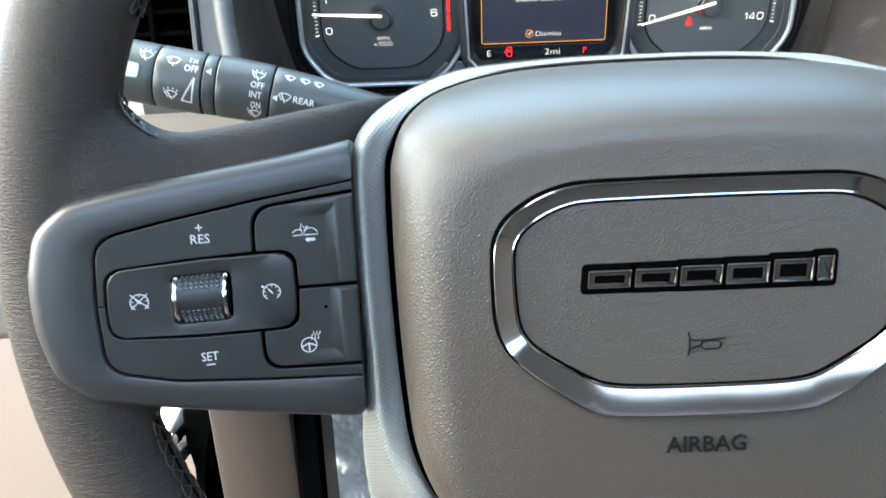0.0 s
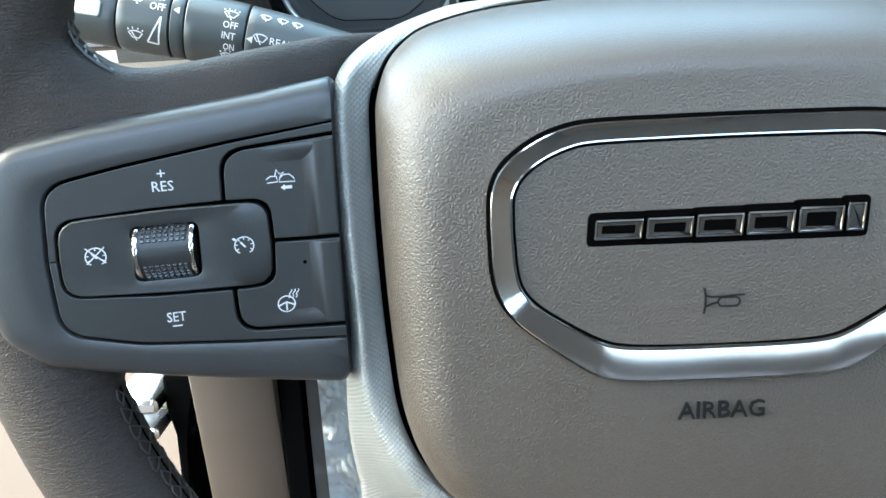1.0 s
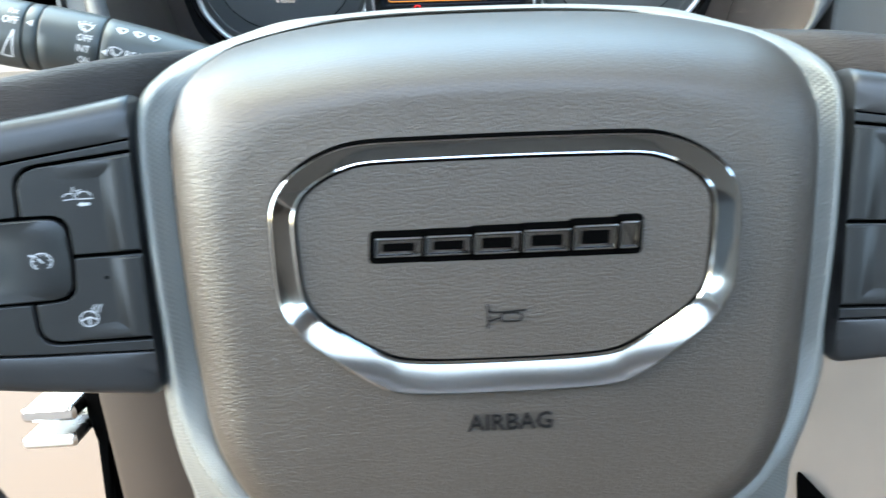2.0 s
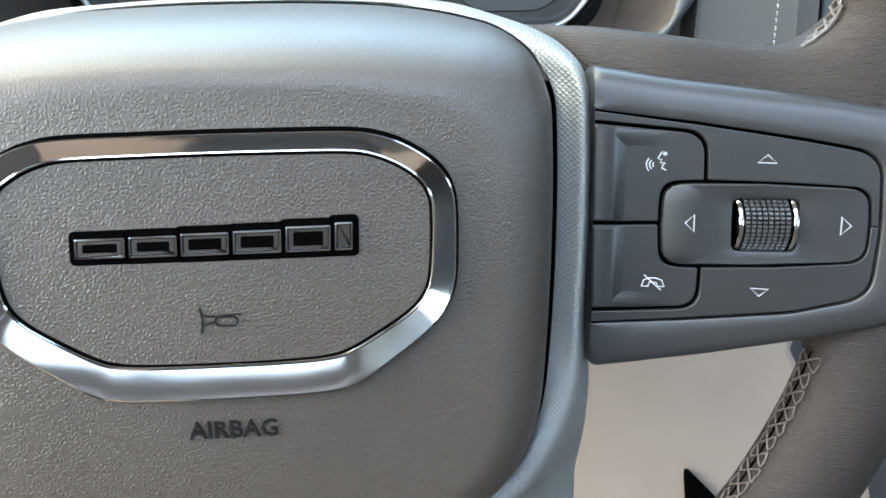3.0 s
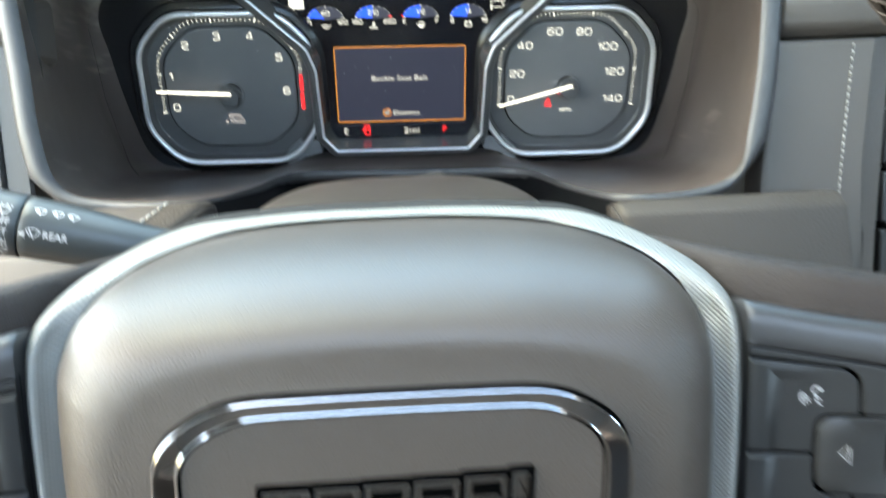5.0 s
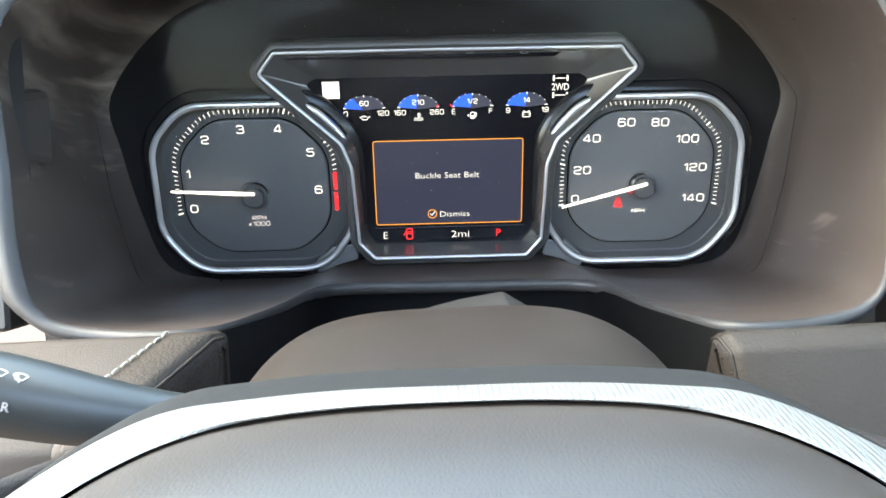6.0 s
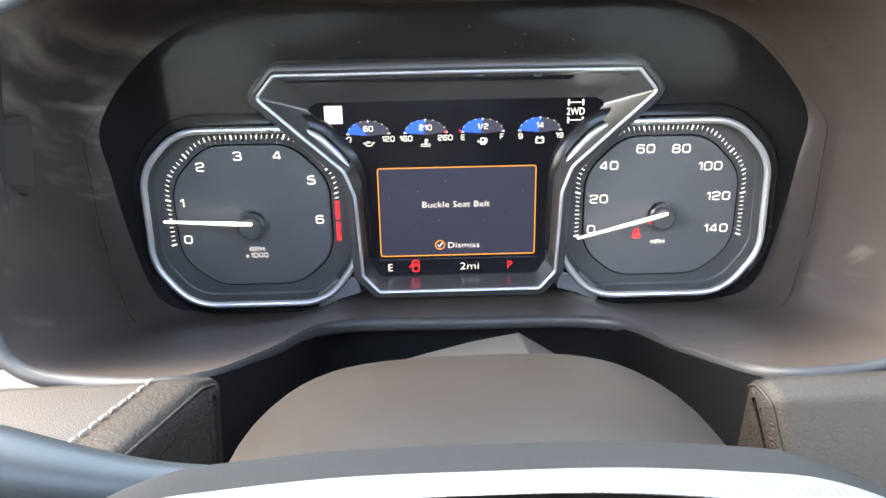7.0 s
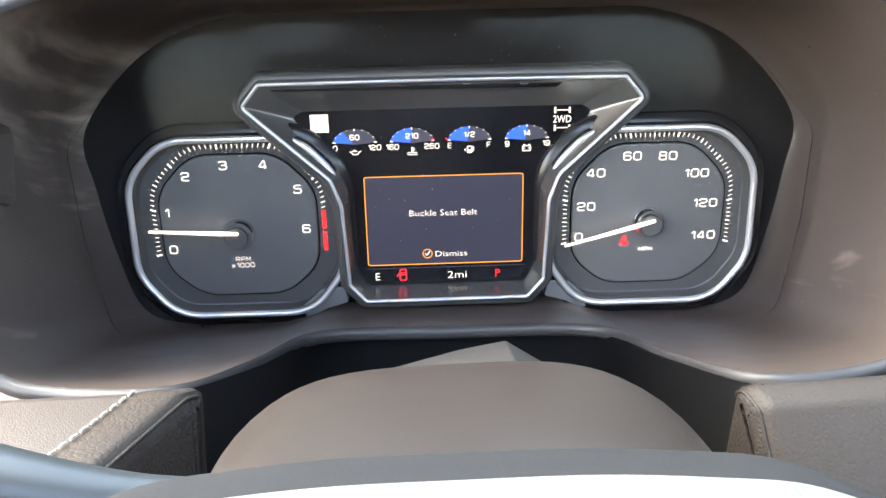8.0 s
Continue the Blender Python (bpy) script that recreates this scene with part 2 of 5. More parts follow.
# ---- mesh helpers: outlines are lists of (x, z) in millimetres, depth y in millimetres, minus towards the driver ----
MM = 0.001


def mesh_object(name, bm, mat, smooth=True, angle=40.0):
    bmesh.ops.recalc_face_normals(bm, faces=bm.faces[:])
    for f in bm.faces:
        f.smooth = smooth and len(f.verts) <= 4
    for e in bm.edges:
        if len(e.link_faces) == 2 and e.calc_face_angle(0.0) > radians(angle):
            e.smooth = False
    me = bpy.data.meshes.new(name)
    bm.to_mesh(me)
    bm.free()
    me.materials.append(mat)
    return new(name, me)


def part(name, bm, mat, parent, label="", angle=40.0):
    ob = mesh_object(name, bm, mat, True, angle)
    ob.parent = parent
    if label:
        tagged(ob, label)
    return ob


def thing(name, label, category, frame_matrix, group="", kind=""):
    ob = new(name)
    ob.empty_display_size = 0.02
    ob.matrix_world = frame_matrix
    return tagged(ob, label, category, group, kind)


def alone(name, bm, mat, label, category, frame_matrix, group="", kind="", angle=40.0):
    ob = mesh_object(name, bm, mat, True, angle)
    ob.matrix_world = frame_matrix
    return tagged(ob, label, category, group, kind)


def rounded(pts, r=2.0, n=5):
    """The closed outline pts with its corners rounded; a point may carry its own radius."""
    out = []
    k = len(pts)
    for i in range(k):
        p = Vector(pts[i][:2])
        rad = pts[i][2] if len(pts[i]) > 2 else r
        a, b = Vector(pts[i - 1][:2]) - p, Vector(pts[(i + 1) % k][:2]) - p
        la, lb = a.length, b.length
        a, b = a / la, b / lb
        half = max(0.05, a.angle(b) / 2)
        cut = min(rad / math.tan(half), la * 0.48, lb * 0.48)
        s, e = p + a * cut, p + b * cut
        if cut < 0.02 or half > 1.54:
            out.append(tuple(p))
            continue
        for j in range(n + 1):
            t = j / n
            out.append(tuple(s * (1 - t) ** 2 + p * 2 * t * (1 - t) + e * t * t))
    return out


def mirrored(pts):
    """A closed outline from its right half, given from the top to the bottom."""
    left = [(-p[0], *p[1:]) for p in reversed(pts) if abs(p[0]) > 1e-6]
    return list(pts) + left


def area(pts):
    return sum(a[0] * b[1] - b[0] * a[1] for a, b in zip(pts, pts[1:] + pts[:1])) / 2


def inset(pts, d):
    """The outline moved inwards by d."""
    sign = 1 if area(pts) > 0 else -1
    out = []
    k = len(pts)
    for i in range(k):
        p = Vector(pts[i])
        a, b = p - Vector(pts[i - 1]), Vector(pts[(i + 1) % k]) - p
        if a.length < 1e-9 or b.length < 1e-9:
            a = b = a if a.length > b.length else b
        na, nb = Vector((-a.y, a.x)).normalized(), Vector((-b.y, b.x)).normalized()
        n = na + nb
        n = n.normalized() if n.length > 1e-6 else na
        out.append(tuple(p + n * sign * d / max(0.55, n.dot(na))))
    return out


def flat_map(x, y, z):
    return (x * MM, y * MM, z * MM)


def loft(bm, rings, closed=True, cap_first=False, cap_last=False, uv=False, loop_rings=False):
    rows = [[bm.verts.new(p) for p in ring] for ring in rings]
    layer = bm.loops.layers.uv.verify() if uv else None
    n = len(rings[0])
    pairs = list(zip(range(len(rows)), range(1, len(rows))))
    if loop_rings:
        pairs.append((len(rows) - 1, 0))
    for r0, r1 in pairs:
        for i in range(n if closed else n - 1):
            j = (i + 1) % n
            try:
                bm.faces.new((rows[r0][i], rows[r0][j], rows[r1][j], rows[r1][i]))
            except ValueError:
                pass
    if cap_first:
        bm.faces.new(rows[0])
    if cap_last:
        bm.faces.new(rows[-1])
    return rows


def band(bm, outline, profile, cap=False, back=False, shape=flat_map):
    """A frame that follows an outline: profile is a list of (inset, depth)."""
    rings = []
    for d, y in profile:
        line = inset(outline, d) if abs(d) > 1e-9 else outline
        rings.append([shape(x, y, z) for x, z in line])
    return loft(bm, rings, True, back, cap)


def plate(bm, outline, front, rear, bevel=0.4, shape=flat_map):
    band(bm, outline, [(0, rear), (0, front + bevel), (bevel * 0.3, front + bevel * 0.3), (bevel, front)], cap=True, shape=shape)


def box(bm, lo, hi, bevel=0.0, shape=flat_map):
    outline = [(lo[0], lo[2]), (hi[0], lo[2]), (hi[0], hi[2]), (lo[0], hi[2])]
    outline = rounded(outline, bevel, 3) if bevel else outline
    b = bevel * 0.6
    band(bm, outline, [(b, hi[1]), (0, hi[1] - b), (0, lo[1] + b), (b, lo[1])] if b else [(0, hi[1]), (0, lo[1])], cap=True, back=True, shape=shape)


def sweep(bm, path, radius, n=8, closed=False, flatten=1.0):
    """A round rod along a path of points in metres; radius a number or one for each point."""
    path = [Vector(p) for p in path]
    k = len(path)
    rings = []
    up = Vector((0.13, 0.31, 0.94))
    for i, p in enumerate(path):
        a = path[i - 1] if (i or closed) else p
        b = path[(i + 1) % k] if (i < k - 1 or closed) else p
        d = (b - a).normalized()
        s = d.cross(up).normalized()
        u = s.cross(d).normalized()
        r = radius[i] if isinstance(radius, (list, tuple)) else radius
        rings.append([p + (s * math.cos(2 * math.pi * j / n) + u * math.sin(2 * math.pi * j / n) * flatten) * r for j in range(n)])
    loft(bm, rings, True, not closed, not closed, loop_rings=closed)


def smooth_curve(ctrl, steps=6, closed=True):
    """Catmull-Rom through control points of any size."""
    out = []
    k = len(ctrl)
    arr = np.array(ctrl, float)
    for i in range(k if closed else k - 1):
        p0 = arr[(i - 1) % k] if closed or i else arr[0]
        p1, p2 = arr[i], arr[(i + 1) % k]
        p3 = arr[(i + 2) % k] if closed or i < k - 2 else arr[-1]
        for s in range(steps):
            t = s / steps
            out.append(0.5 * (2 * p1 + (p2 - p0) * t + (2 * p0 - 5 * p1 + 4 * p2 - p3) * t * t + (3 * p1 - p0 - 3 * p2 + p3) * t ** 3))
    if not closed:
        out.append(arr[-1])
    return out


def ribbon(bm, line, width, y=0.0, thick=0.12, closed=False, shape=flat_map):
    """A flat stroke of that width along a line of (x, z)."""
    pts = [Vector(p) for p in line]
    k = len(pts)
    left, right = [], []
    for i, p in enumerate(pts):
        a = pts[i - 1] if (i or closed) else p
        b = pts[(i + 1) % k] if (i < k - 1 or closed) else p
        d = (b - a).normalized()
        n = Vector((-d.y, d.x)) * width / 2
        left.append(p + n)
        right.append(p - n)
    rings = [[shape(q.x, y, q.y) for q in left], [shape(q.x, y - thick, q.y) for q in left], [shape(q.x, y - thick, q.y) for q in right], [shape(q.x, y, q.y) for q in right]]
    loft(bm, [list(r) for r in zip(*rings)], True, not closed, not closed, loop_rings=closed)


def arc(cx, cz, r, a0, a1, n=12):
    return [(cx + r * math.cos(radians(a0 + (a1 - a0) * i / n)), cz + r * math.sin(radians(a0 + (a1 - a0) * i / n))) for i in range(n + 1)]


def lettering(bm, text, x, z, height, y=0.0, thick=0.12, width=None, shape=flat_map, spread=1.0, bold=0.0, align="CENTER", slant=0.0):
    """Words set in the built-in font as thin raised print, centred at (x, z); height is that of a capital."""
    cu = bpy.data.curves.new("words", "FONT")
    cu.body, cu.size, cu.align_x, cu.extrude, cu.resolution_u = text, 1.0, align, 0.5, 2
    cu.space_character, cu.offset, cu.shear = spread, bold, slant
    ob = new("words", cu)
    bpy.context.view_layer.update()
    me = bpy.data.meshes.new_from_object(ob)
    bpy.data.objects.remove(ob)
    co = np.array([v.co for v in me.vertices])
    if len(co):
        lo, hi = co.min(0), co.max(0)
        k = height / 0.70
        kx = width / (hi[0] - lo[0]) if width else k
        mid = (lo[0] + hi[0]) / 2 if align == "CENTER" else lo[0]
        verts = [bm.verts.new(shape(x + (c[0] - mid) * kx, y - (c[2] + 0.5) * thick, z + (c[1] - 0.35) * k)) for c in co]
        for f in me.polygons:
            try:
                bm.faces.new([verts[i] for i in f.vertices])
            except ValueError:
                pass
    bpy.data.meshes.remove(me)


# strokes of each sign in a unit box
STROKES = {}
STROKES.update({"0": [[(0, 0), (1, 0), (1, 1), (0, 1)]], "1": [[(0.0, 0.76), (0.36, 1), (0.42, 1), (0.42, 0)]], "2": [[(0, 0.76), (0, 1), (1, 1), (1, 0.52), (0, 0.44), (0, 0), (1, 0)]], "3": [[(0, 0.82), (0, 1), (0.96, 1), (0.96, 0.52), (0.3, 0.52)], [(0.3, 0.52), (1, 0.52), (1, 0), (0, 0), (0, 0.2)]]})
STROKES.update({"4": [[(0.76, 0), (0.76, 1), (0.6, 1), (0, 0.32), (0, 0.22), (1, 0.22)]], "5": [[(0.96, 1), (0.04, 1), (0.04, 0.58), (1, 0.58), (1, 0), (0, 0), (0, 0.2)]], "6": [[(0.96, 0.82), (0.96, 1), (0, 1), (0, 0), (1, 0), (1, 0.57), (0, 0.57)]], "8": [[(0.04, 0.53), (0.96, 0.53), (0.96, 1), (0.04, 1)], [(0, 0), (1, 0), (1, 0.53), (0, 0.53)]]})
STROKES.update({"9": [[(0.04, 0.18), (0.04, 0), (1, 0), (1, 1), (0, 1), (0, 0.43), (1, 0.43)]], "R": [[(0, 0), (0, 1), (1, 1), (1, 0.45), (0, 0.45)], [(0.5, 0.45), (1, 0)]], "P": [[(0, 0), (0, 1), (1, 1), (1, 0.42), (0, 0.42)]], "M": [[(0, 0), (0, 1)], [(0.04, 0.96), (0.5, 0.3), (0.96, 0.96)], [(1, 1), (1, 0)]]})
STROKES.update({"H": [[(0, 0), (0, 1)], [(1, 0), (1, 1)], [(0, 0.5), (1, 0.5)]], "x": [[(0, 0.66), (0.8, 0)], [(0, 0), (0.8, 0.66)]], "E": [[(0.9, 1), (0, 1), (0, 0), (0.9, 0)], [(0, 0.5), (0.8, 0.5)]], "F": [[(0.9, 1), (0, 1), (0, 0)], [(0, 0.5), (0.8, 0.5)]]})
STROKES.update({"/": [[(0, 0), (0.5, 1)]]})


def round_open(pts, r):
    """A line with its inner corners rounded."""
    out = [Vector(pts[0])]
    for a, p, q in zip(pts, pts[1:], pts[2:]):
        a, p, q = Vector(a), Vector(p), Vector(q)
        ca, cq = min(r, (a - p).length * 0.5), min(r, (q - p).length * 0.5)
        s, e = p + (a - p).normalized() * ca, p + (q - p).normalized() * cq
        out += [s * (1 - t) ** 2 + p * 2 * t * (1 - t) + e * t * t for t in (0, 0.25, 0.5, 0.75, 1)]
    return [tuple(p) for p in out + [Vector(pts[-1])]]


def wide_text(bm, text, x, z, height, y, thick=0.1, aspect=0.82, weight=0.15, gap=0.34, shape=flat_map):
    """Wide square-shouldered print drawn as strokes and centred at (x, z)."""
    w = weight * height
    widths = [(0.42 if c == "1" else (0.5 if c == "/" else 1.0)) * aspect * height for c in text]
    total = sum(widths) + gap * height * (len(text) - 1)
    x0 = x - total / 2
    for c, wd in zip(text, widths):
        k = aspect * height
        for line in STROKES[c]:
            pts = [(x0 + p[0] * k, z - (height - w) / 2 + p[1] * (height - w)) for p in line]
            sharp = c in "M1x/HEF"
            if c == "0" or c == "8":
                ribbon(bm, rounded(pts, 0.26 * height, 4), w, y, thick, True, shape)
            else:
                ribbon(bm, pts if sharp else round_open(pts, 0.24 * height), w, y, thick, False, shape)
        x0 += wd + gap * height


# ---- the steering wheel ----
WHEEL = COCKPIT @ pose(0, 0, 0, 0, 0.8, 0)
RIM_Z = 10.0
steering_wheel = thing("steering_wheel", "taupe leather steering wheel with silver trim and dark switch panels", "steering wheel", WHEEL)

PAD_EDGE = [(0, 72, 62.9), (20, 71.5, 62.7), (40, 69.5, 61.7), (54, 66, 60.0), (66, 58.3, 57.2), (76, 45, 53), (83, 33, 46), (86.3, 26, 37), (87, 22, 28), (86.8, 20, 0),
            (85.4, 20, -32), (82.7, 20, -55), (75, 20, -72), (64, 20, -82), (48, 21, -92), (28, 22, -98), (0, 22, -100)]
TRIM_EDGE = [(0, 77.5, 65.6), (26, 77.5, 65.4), (48, 76.5, 64.2), (64, 75, 62.6), (77, 69, 58.5), (87, 53, 53.5), (94, 41, 48), (98, 31, 41), (99.5, 27, 30), (98.8, 25, 0),
             (98, 26, -30), (100.5, 30, -48), (101, 38, -70), (99, 44, -88), (94, 46, -110), (60, 48, -130), (0, 48, -135)]
pad_edge = smooth_curve(mirrored(PAD_EDGE), 6)
trim_edge = smooth_curve(mirrored(TRIM_EDGE), 6)


def pad_depth(s, ey):
    return ey * (1 - math.sqrt(max(0.0, 1 - s * s)))


def make_pad():
    bm = bmesh.new()
    cx, cz = 0.0, -15.0
    rings = []
    steps = [0.06, 0.16, 0.28, 0.40, 0.52, 0.62] + [0.68 + 0.32 * i / 22 for i in range(23)]
    for t in steps:
        ring = []
        for e in pad_edge:
            ux, uz = e[0] - cx, e[2] - cz
            up = max(0.0, min(1.0, (e[2] - 20) / 40))
            down = max(0.0, min(1.0, (-30 - e[2]) / 40))
            tf = 0.80 - 0.10 * up + 0.04 * down
            s = max(0.0, (t - tf) / (1 - tf))
            s = s if t < 1 else 1.0
            y = pad_depth(s, e[1] - 1.0) + 1.0 * t * t
            ring.append((MM * (cx + ux * t), MM * y, MM * (cz + uz * t)))
        rings.append(ring)
    tail = [(p[0], p[1] + 0.012, p[2] - 0.0002) for p in rings[-1]]
    loft(bm, rings + [tail], True, True, False)
    return bm


airbag_cover = part("airbag_cover", make_pad(), PAD_LEATHER, steering_wheel, "grained taupe airbag cover")


def make_trim():
    """Cross-section from the groove by the pad over the front to the outer side."""
    bm = bmesh.new()
    layer = bm.loops.layers.uv.verify()
    n = len(pad_edge)
    inner = [(e[0], e[2]) for e in pad_edge]
    wide_gap, thin_gap = inset(inner, -2.1), inset(inner, -0.8)
    gap = [tuple(np.array(a) + (np.array(b) - np.array(a)) * max(0.0, min(1.0, (e[2] - 36) / 16))) for a, b, e in zip(wide_gap, thin_gap, pad_edge)]
    ridge_a, ridge_b = inset(inner, -3.0), inset(inner, -9.0)
    rings = []
    for k in range(7):
        ring = []
        for i in range(n):
            pe, te = pad_edge[i], trim_edge[i]
            top = max(0.0, min(1.0, (te[2] - 42) / 12))       # the thin part over the pad's top
            low = max(0.0, min(1.0, (-35 - te[2]) / 25))
            ox, oz = te[0], te[2]
            gx, gz = gap[i]
            if k == 0:
                p = (gx, pe[1] + 14, gz)
            elif k == 1:
                p = (gx, pe[1] + 1.5 + 4.5 * (1 - top) * (1 - low), gz)
            elif k in (2, 3):
                f = 0.28 + 0.10 * (1 - top) if k == 2 else 0.62 + 0.06 * (1 - top)
                bx, bz = (ridge_a[i] if k == 2 else ridge_b[i])
                lx, lz = gx + (ox - gx) * f, gz + (oz - gz) * f
                x, z = lx * (1 - low) + bx * low, lz * (1 - low) + bz * low
                y = pe[1] * (1 - f) + te[1] * f + (1.4 if k == 2 else -2.8) * (1 - top) - 1.25 * top
                y = y * (1 - low) + (pe[1] - 1.0 + (1.0 if k == 3 else 0.0)) * low
                p = (x, y, z)
            elif k == 4:
                p = (ox * 0.99 + gx * 0.01, te[1] + 0.5, oz * 0.99 + gz * 0.01)
            elif k == 5:
                p = (ox, te[1] + 4, oz)
            else:
                p = (ox * 0.995, te[1] + 5.5, oz - 0.4)
            ring.append((MM * p[0], MM * p[1], MM * p[2]))
        rings.append(ring)
    # rounder front: extra rows between the ridges
    fine = []
    arr = [np.array(r) for r in rings]
    seq = smooth_curve(arr[1:6], 4, closed=False)
    rows_ = [arr[0]] + list(seq) + [arr[6]]
    verts = [[bm.verts.new(tuple(p)) for p in r] for r in rows_]
    along = [0.0]
    for i in range(n):
        along.append(along[-1] + float(np.linalg.norm(rows_[4][(i + 1) % n] - rows_[4][i])))
    across = [np.zeros(n)]
    for a, b in zip(rows_, rows_[1:]):
        across.append(across[-1] + np.linalg.norm(b - a, axis=1))
    for r in range(len(rows_) - 1):
        for i in range(n):
            j = (i + 1) % n
            f = bm.faces.new((verts[r][i], verts[r][j], verts[r + 1][j], verts[r + 1][i]))
            for loop, (u, v) in zip(f.loops, ((along[i], across[r][i]), (along[i + 1], across[r][j]), (along[i + 1], across[r + 1][j]), (along[i], across[r + 1][i]))):
                loop[layer].uv = (u, v)
    return bm


# black sheet lining the groove between cover and trim, imitating its deep shade
bm = bmesh.new()
groove_line = [(e[0], e[2]) for e in pad_edge]
loft(bm, [[(MM * x, MM * (e[1] + dy + 8 * max(0.0, min(1.0, (e[2] - 36) / 16))), MM * z) for (x, z), e in zip(inset(groove_line, d), pad_edge)] for d, dy in ((-1.95, 2.4), (-1.95, 11.0), (1.0, 11.5))], True)
part("groove_shade", bm, GAP_BLACK, steering_wheel, "black sheet giving the groove round the airbag cover its deep shade", 60)
trim = part("spoke_trim", make_trim(), TRIM_SILVER, steering_wheel, "silver woven-textured trim round the airbag cover", 60)

bm = bmesh.new()
def top_share(z):
    return max(0.0, min(1.0, (z - 42) / 16))


loft(bm, [[(MM * e[0] * k, MM * (e[1] + dy), MM * (e[2] * k2 - dz + rise * top_share(e[2]))) for e in trim_edge] for dy, k, k2, dz, rise in ((4.0, 0.995, 1.0, 0.5, 0.0), (6.0, 1.0, 1.0, 0.3, 0.4), (12.0, 1.0, 1.0, 0.3, 1.2), (19.0, 0.99, 1.0, 1.2, 2.2), (25.0, 0.985, 0.99, 1.8, 2.0), (32.0, 0.96, 0.98, 3.0, 0.0))], True)
part("back_cover", bm, MATTE_SLATE, steering_wheel, "slate plastic cover behind the trim", 60)
bm = bmesh.new()
band(bm, rounded(mirrored([(0, 52), (50, 50), (80, 40), (84, 0), (80, -55), (50, -88), (0, -96)]), 6), [(0, 60), (0, 26), (4, 25)], cap=True)
part("hub_core", bm, GAP_BLACK, steering_wheel, "black plastic core behind the cover")

RING_OUT = [tuple(p) for p in smooth_curve(mirrored([(0, 29.7), (18, 29.6), (34, 29.3), (42, 27.9), (49, 24.8), (55.2, 20.0), (58.2, 14.5), (58.9, 8), (58.8, 0), (58.4, -8), (56.6, -14.2), (52.5, -20), (44, -27), (34, -34), (27.5, -36.2), (17, -36.9), (0, -37.1)]), 5)]
RING_IN = [tuple(p) for p in smooth_curve(mirrored([(0, 24.6), (17, 24.5), (32.5, 24.2), (39, 23.2), (45.2, 20.6), (50.3, 16.8), (52.8, 12.3), (53.2, 7), (53.0, 0), (52.3, -7.6), (50.7, -12.4), (47, -16.6), (40, -21.4), (31.5, -26.2), (25.5, -27.8), (15.5, -28.4), (0, -28.5)]), 5)]


def ring_between(bm, outer, inner_, profile):
    """A flat ring between two outlines of equal count: profile of (fraction, depth)."""
    rings = [[flat_map(o[0] + (i[0] - o[0]) * f, y, o[1] + (i[1] - o[1]) * f) for o, i in zip(outer, inner_)] for f, y in profile]
    loft(bm, rings, True)


bm = bmesh.new()
ring_between(bm, inset(RING_OUT, -0.7), inset(RING_IN, 0.7), [(0, 2.0), (0.0, 0.15), (0.06, -0.12), (0.94, -0.12), (1.0, 0.15), (1.0, 2.0)])
part("ring_groove", bm, GAP_BLACK, airbag_cover)
bm = bmesh.new()
ring_between(bm, RING_OUT, RING_IN, [(0, 1.5), (0.0, -1.2), (0.03, -2.85), (0.08, -3.0), (0.50, -1.85), (0.90, -0.6), (0.96, -0.75), (1.0, -0.4), (1.0, 1.5)])
emblem_ring = part("emblem_ring", bm, CHROME, airbag_cover, "polished chrome ring", 18)

# the badge: six plain chrome-edged blocks in a dark recess
BADGE = [(-33.4, -21.4, 0.2, 5.4), (-20.6, -9.0, 0.1, 5.5), (-8.3, 3.4, 0.0, 5.8), (4.2, 16.0, 0.0, 6.0), (16.9, 28.0, 0.0, 6.6), (28.8, 33.4, 0.0, 7.2)]
for x0, x1, z0, z1 in BADGE:
    bm = bmesh.new()
    plate(bm, rounded([(x0 - 1.7, z0 - 1.7), (x1 + 1.4, z0 - 1.7), (x1 + 1.8, z1 + 1.6), (x0 - 1.1, z1 + 1.6)], 1.6, 5), -0.17, 1.2, 0.2)
    part("badge_recess", bm, GAP_BLACK, airbag_cover, "black recess of the badge")
for x0, x1, z0, z1 in BADGE:
    bm = bmesh.new()
    o = rounded([(x0, z0), (x1, z0), (x1 + 0.4, z1), (x0 + 0.4, z1)], 0.5, 3)
    band(bm, o, [(0, 0.6), (0, -0.85), (0.12, -1.15), (0.55, -1.25), (0.62, -1.05)], cap=False)
    block = part("badge_block", bm, CHROME, airbag_cover, "chrome-edged dark block")
    bm = bmesh.new()
    plate(bm, inset(o, 0.6), -0.95, -0.3, 0.25)
    part("badge_face", bm, BADGE_DARK, block, "smoked chrome face")
    if x1 - x0 > 6:
        bm = bmesh.new()
        plate(bm, rounded([(x0 + 2.0, z0 + 1.55), (x1 - 1.8, z0 + 1.55), (x1 - 1.6, z1 - 1.55), (x0 + 2.2, z1 - 1.55)], 0.4, 3), -1.0, -0.7, 0.05)
        part("badge_slot", bm, GAP_BLACK, block, "black slot")
# raised letters and horn, their edge shading put into the colour
bm = bmesh.new()
lettering(bm, "AIRBAG", 0.2, -46.3, 4.7, 0.3, 0.75, 22.6, bold=0.008)
part("lettering", bm, MOULDED_SHADE, airbag_cover, "raised letters moulded into the cover, coloured near-black for their edge shading")
bm = bmesh.new()
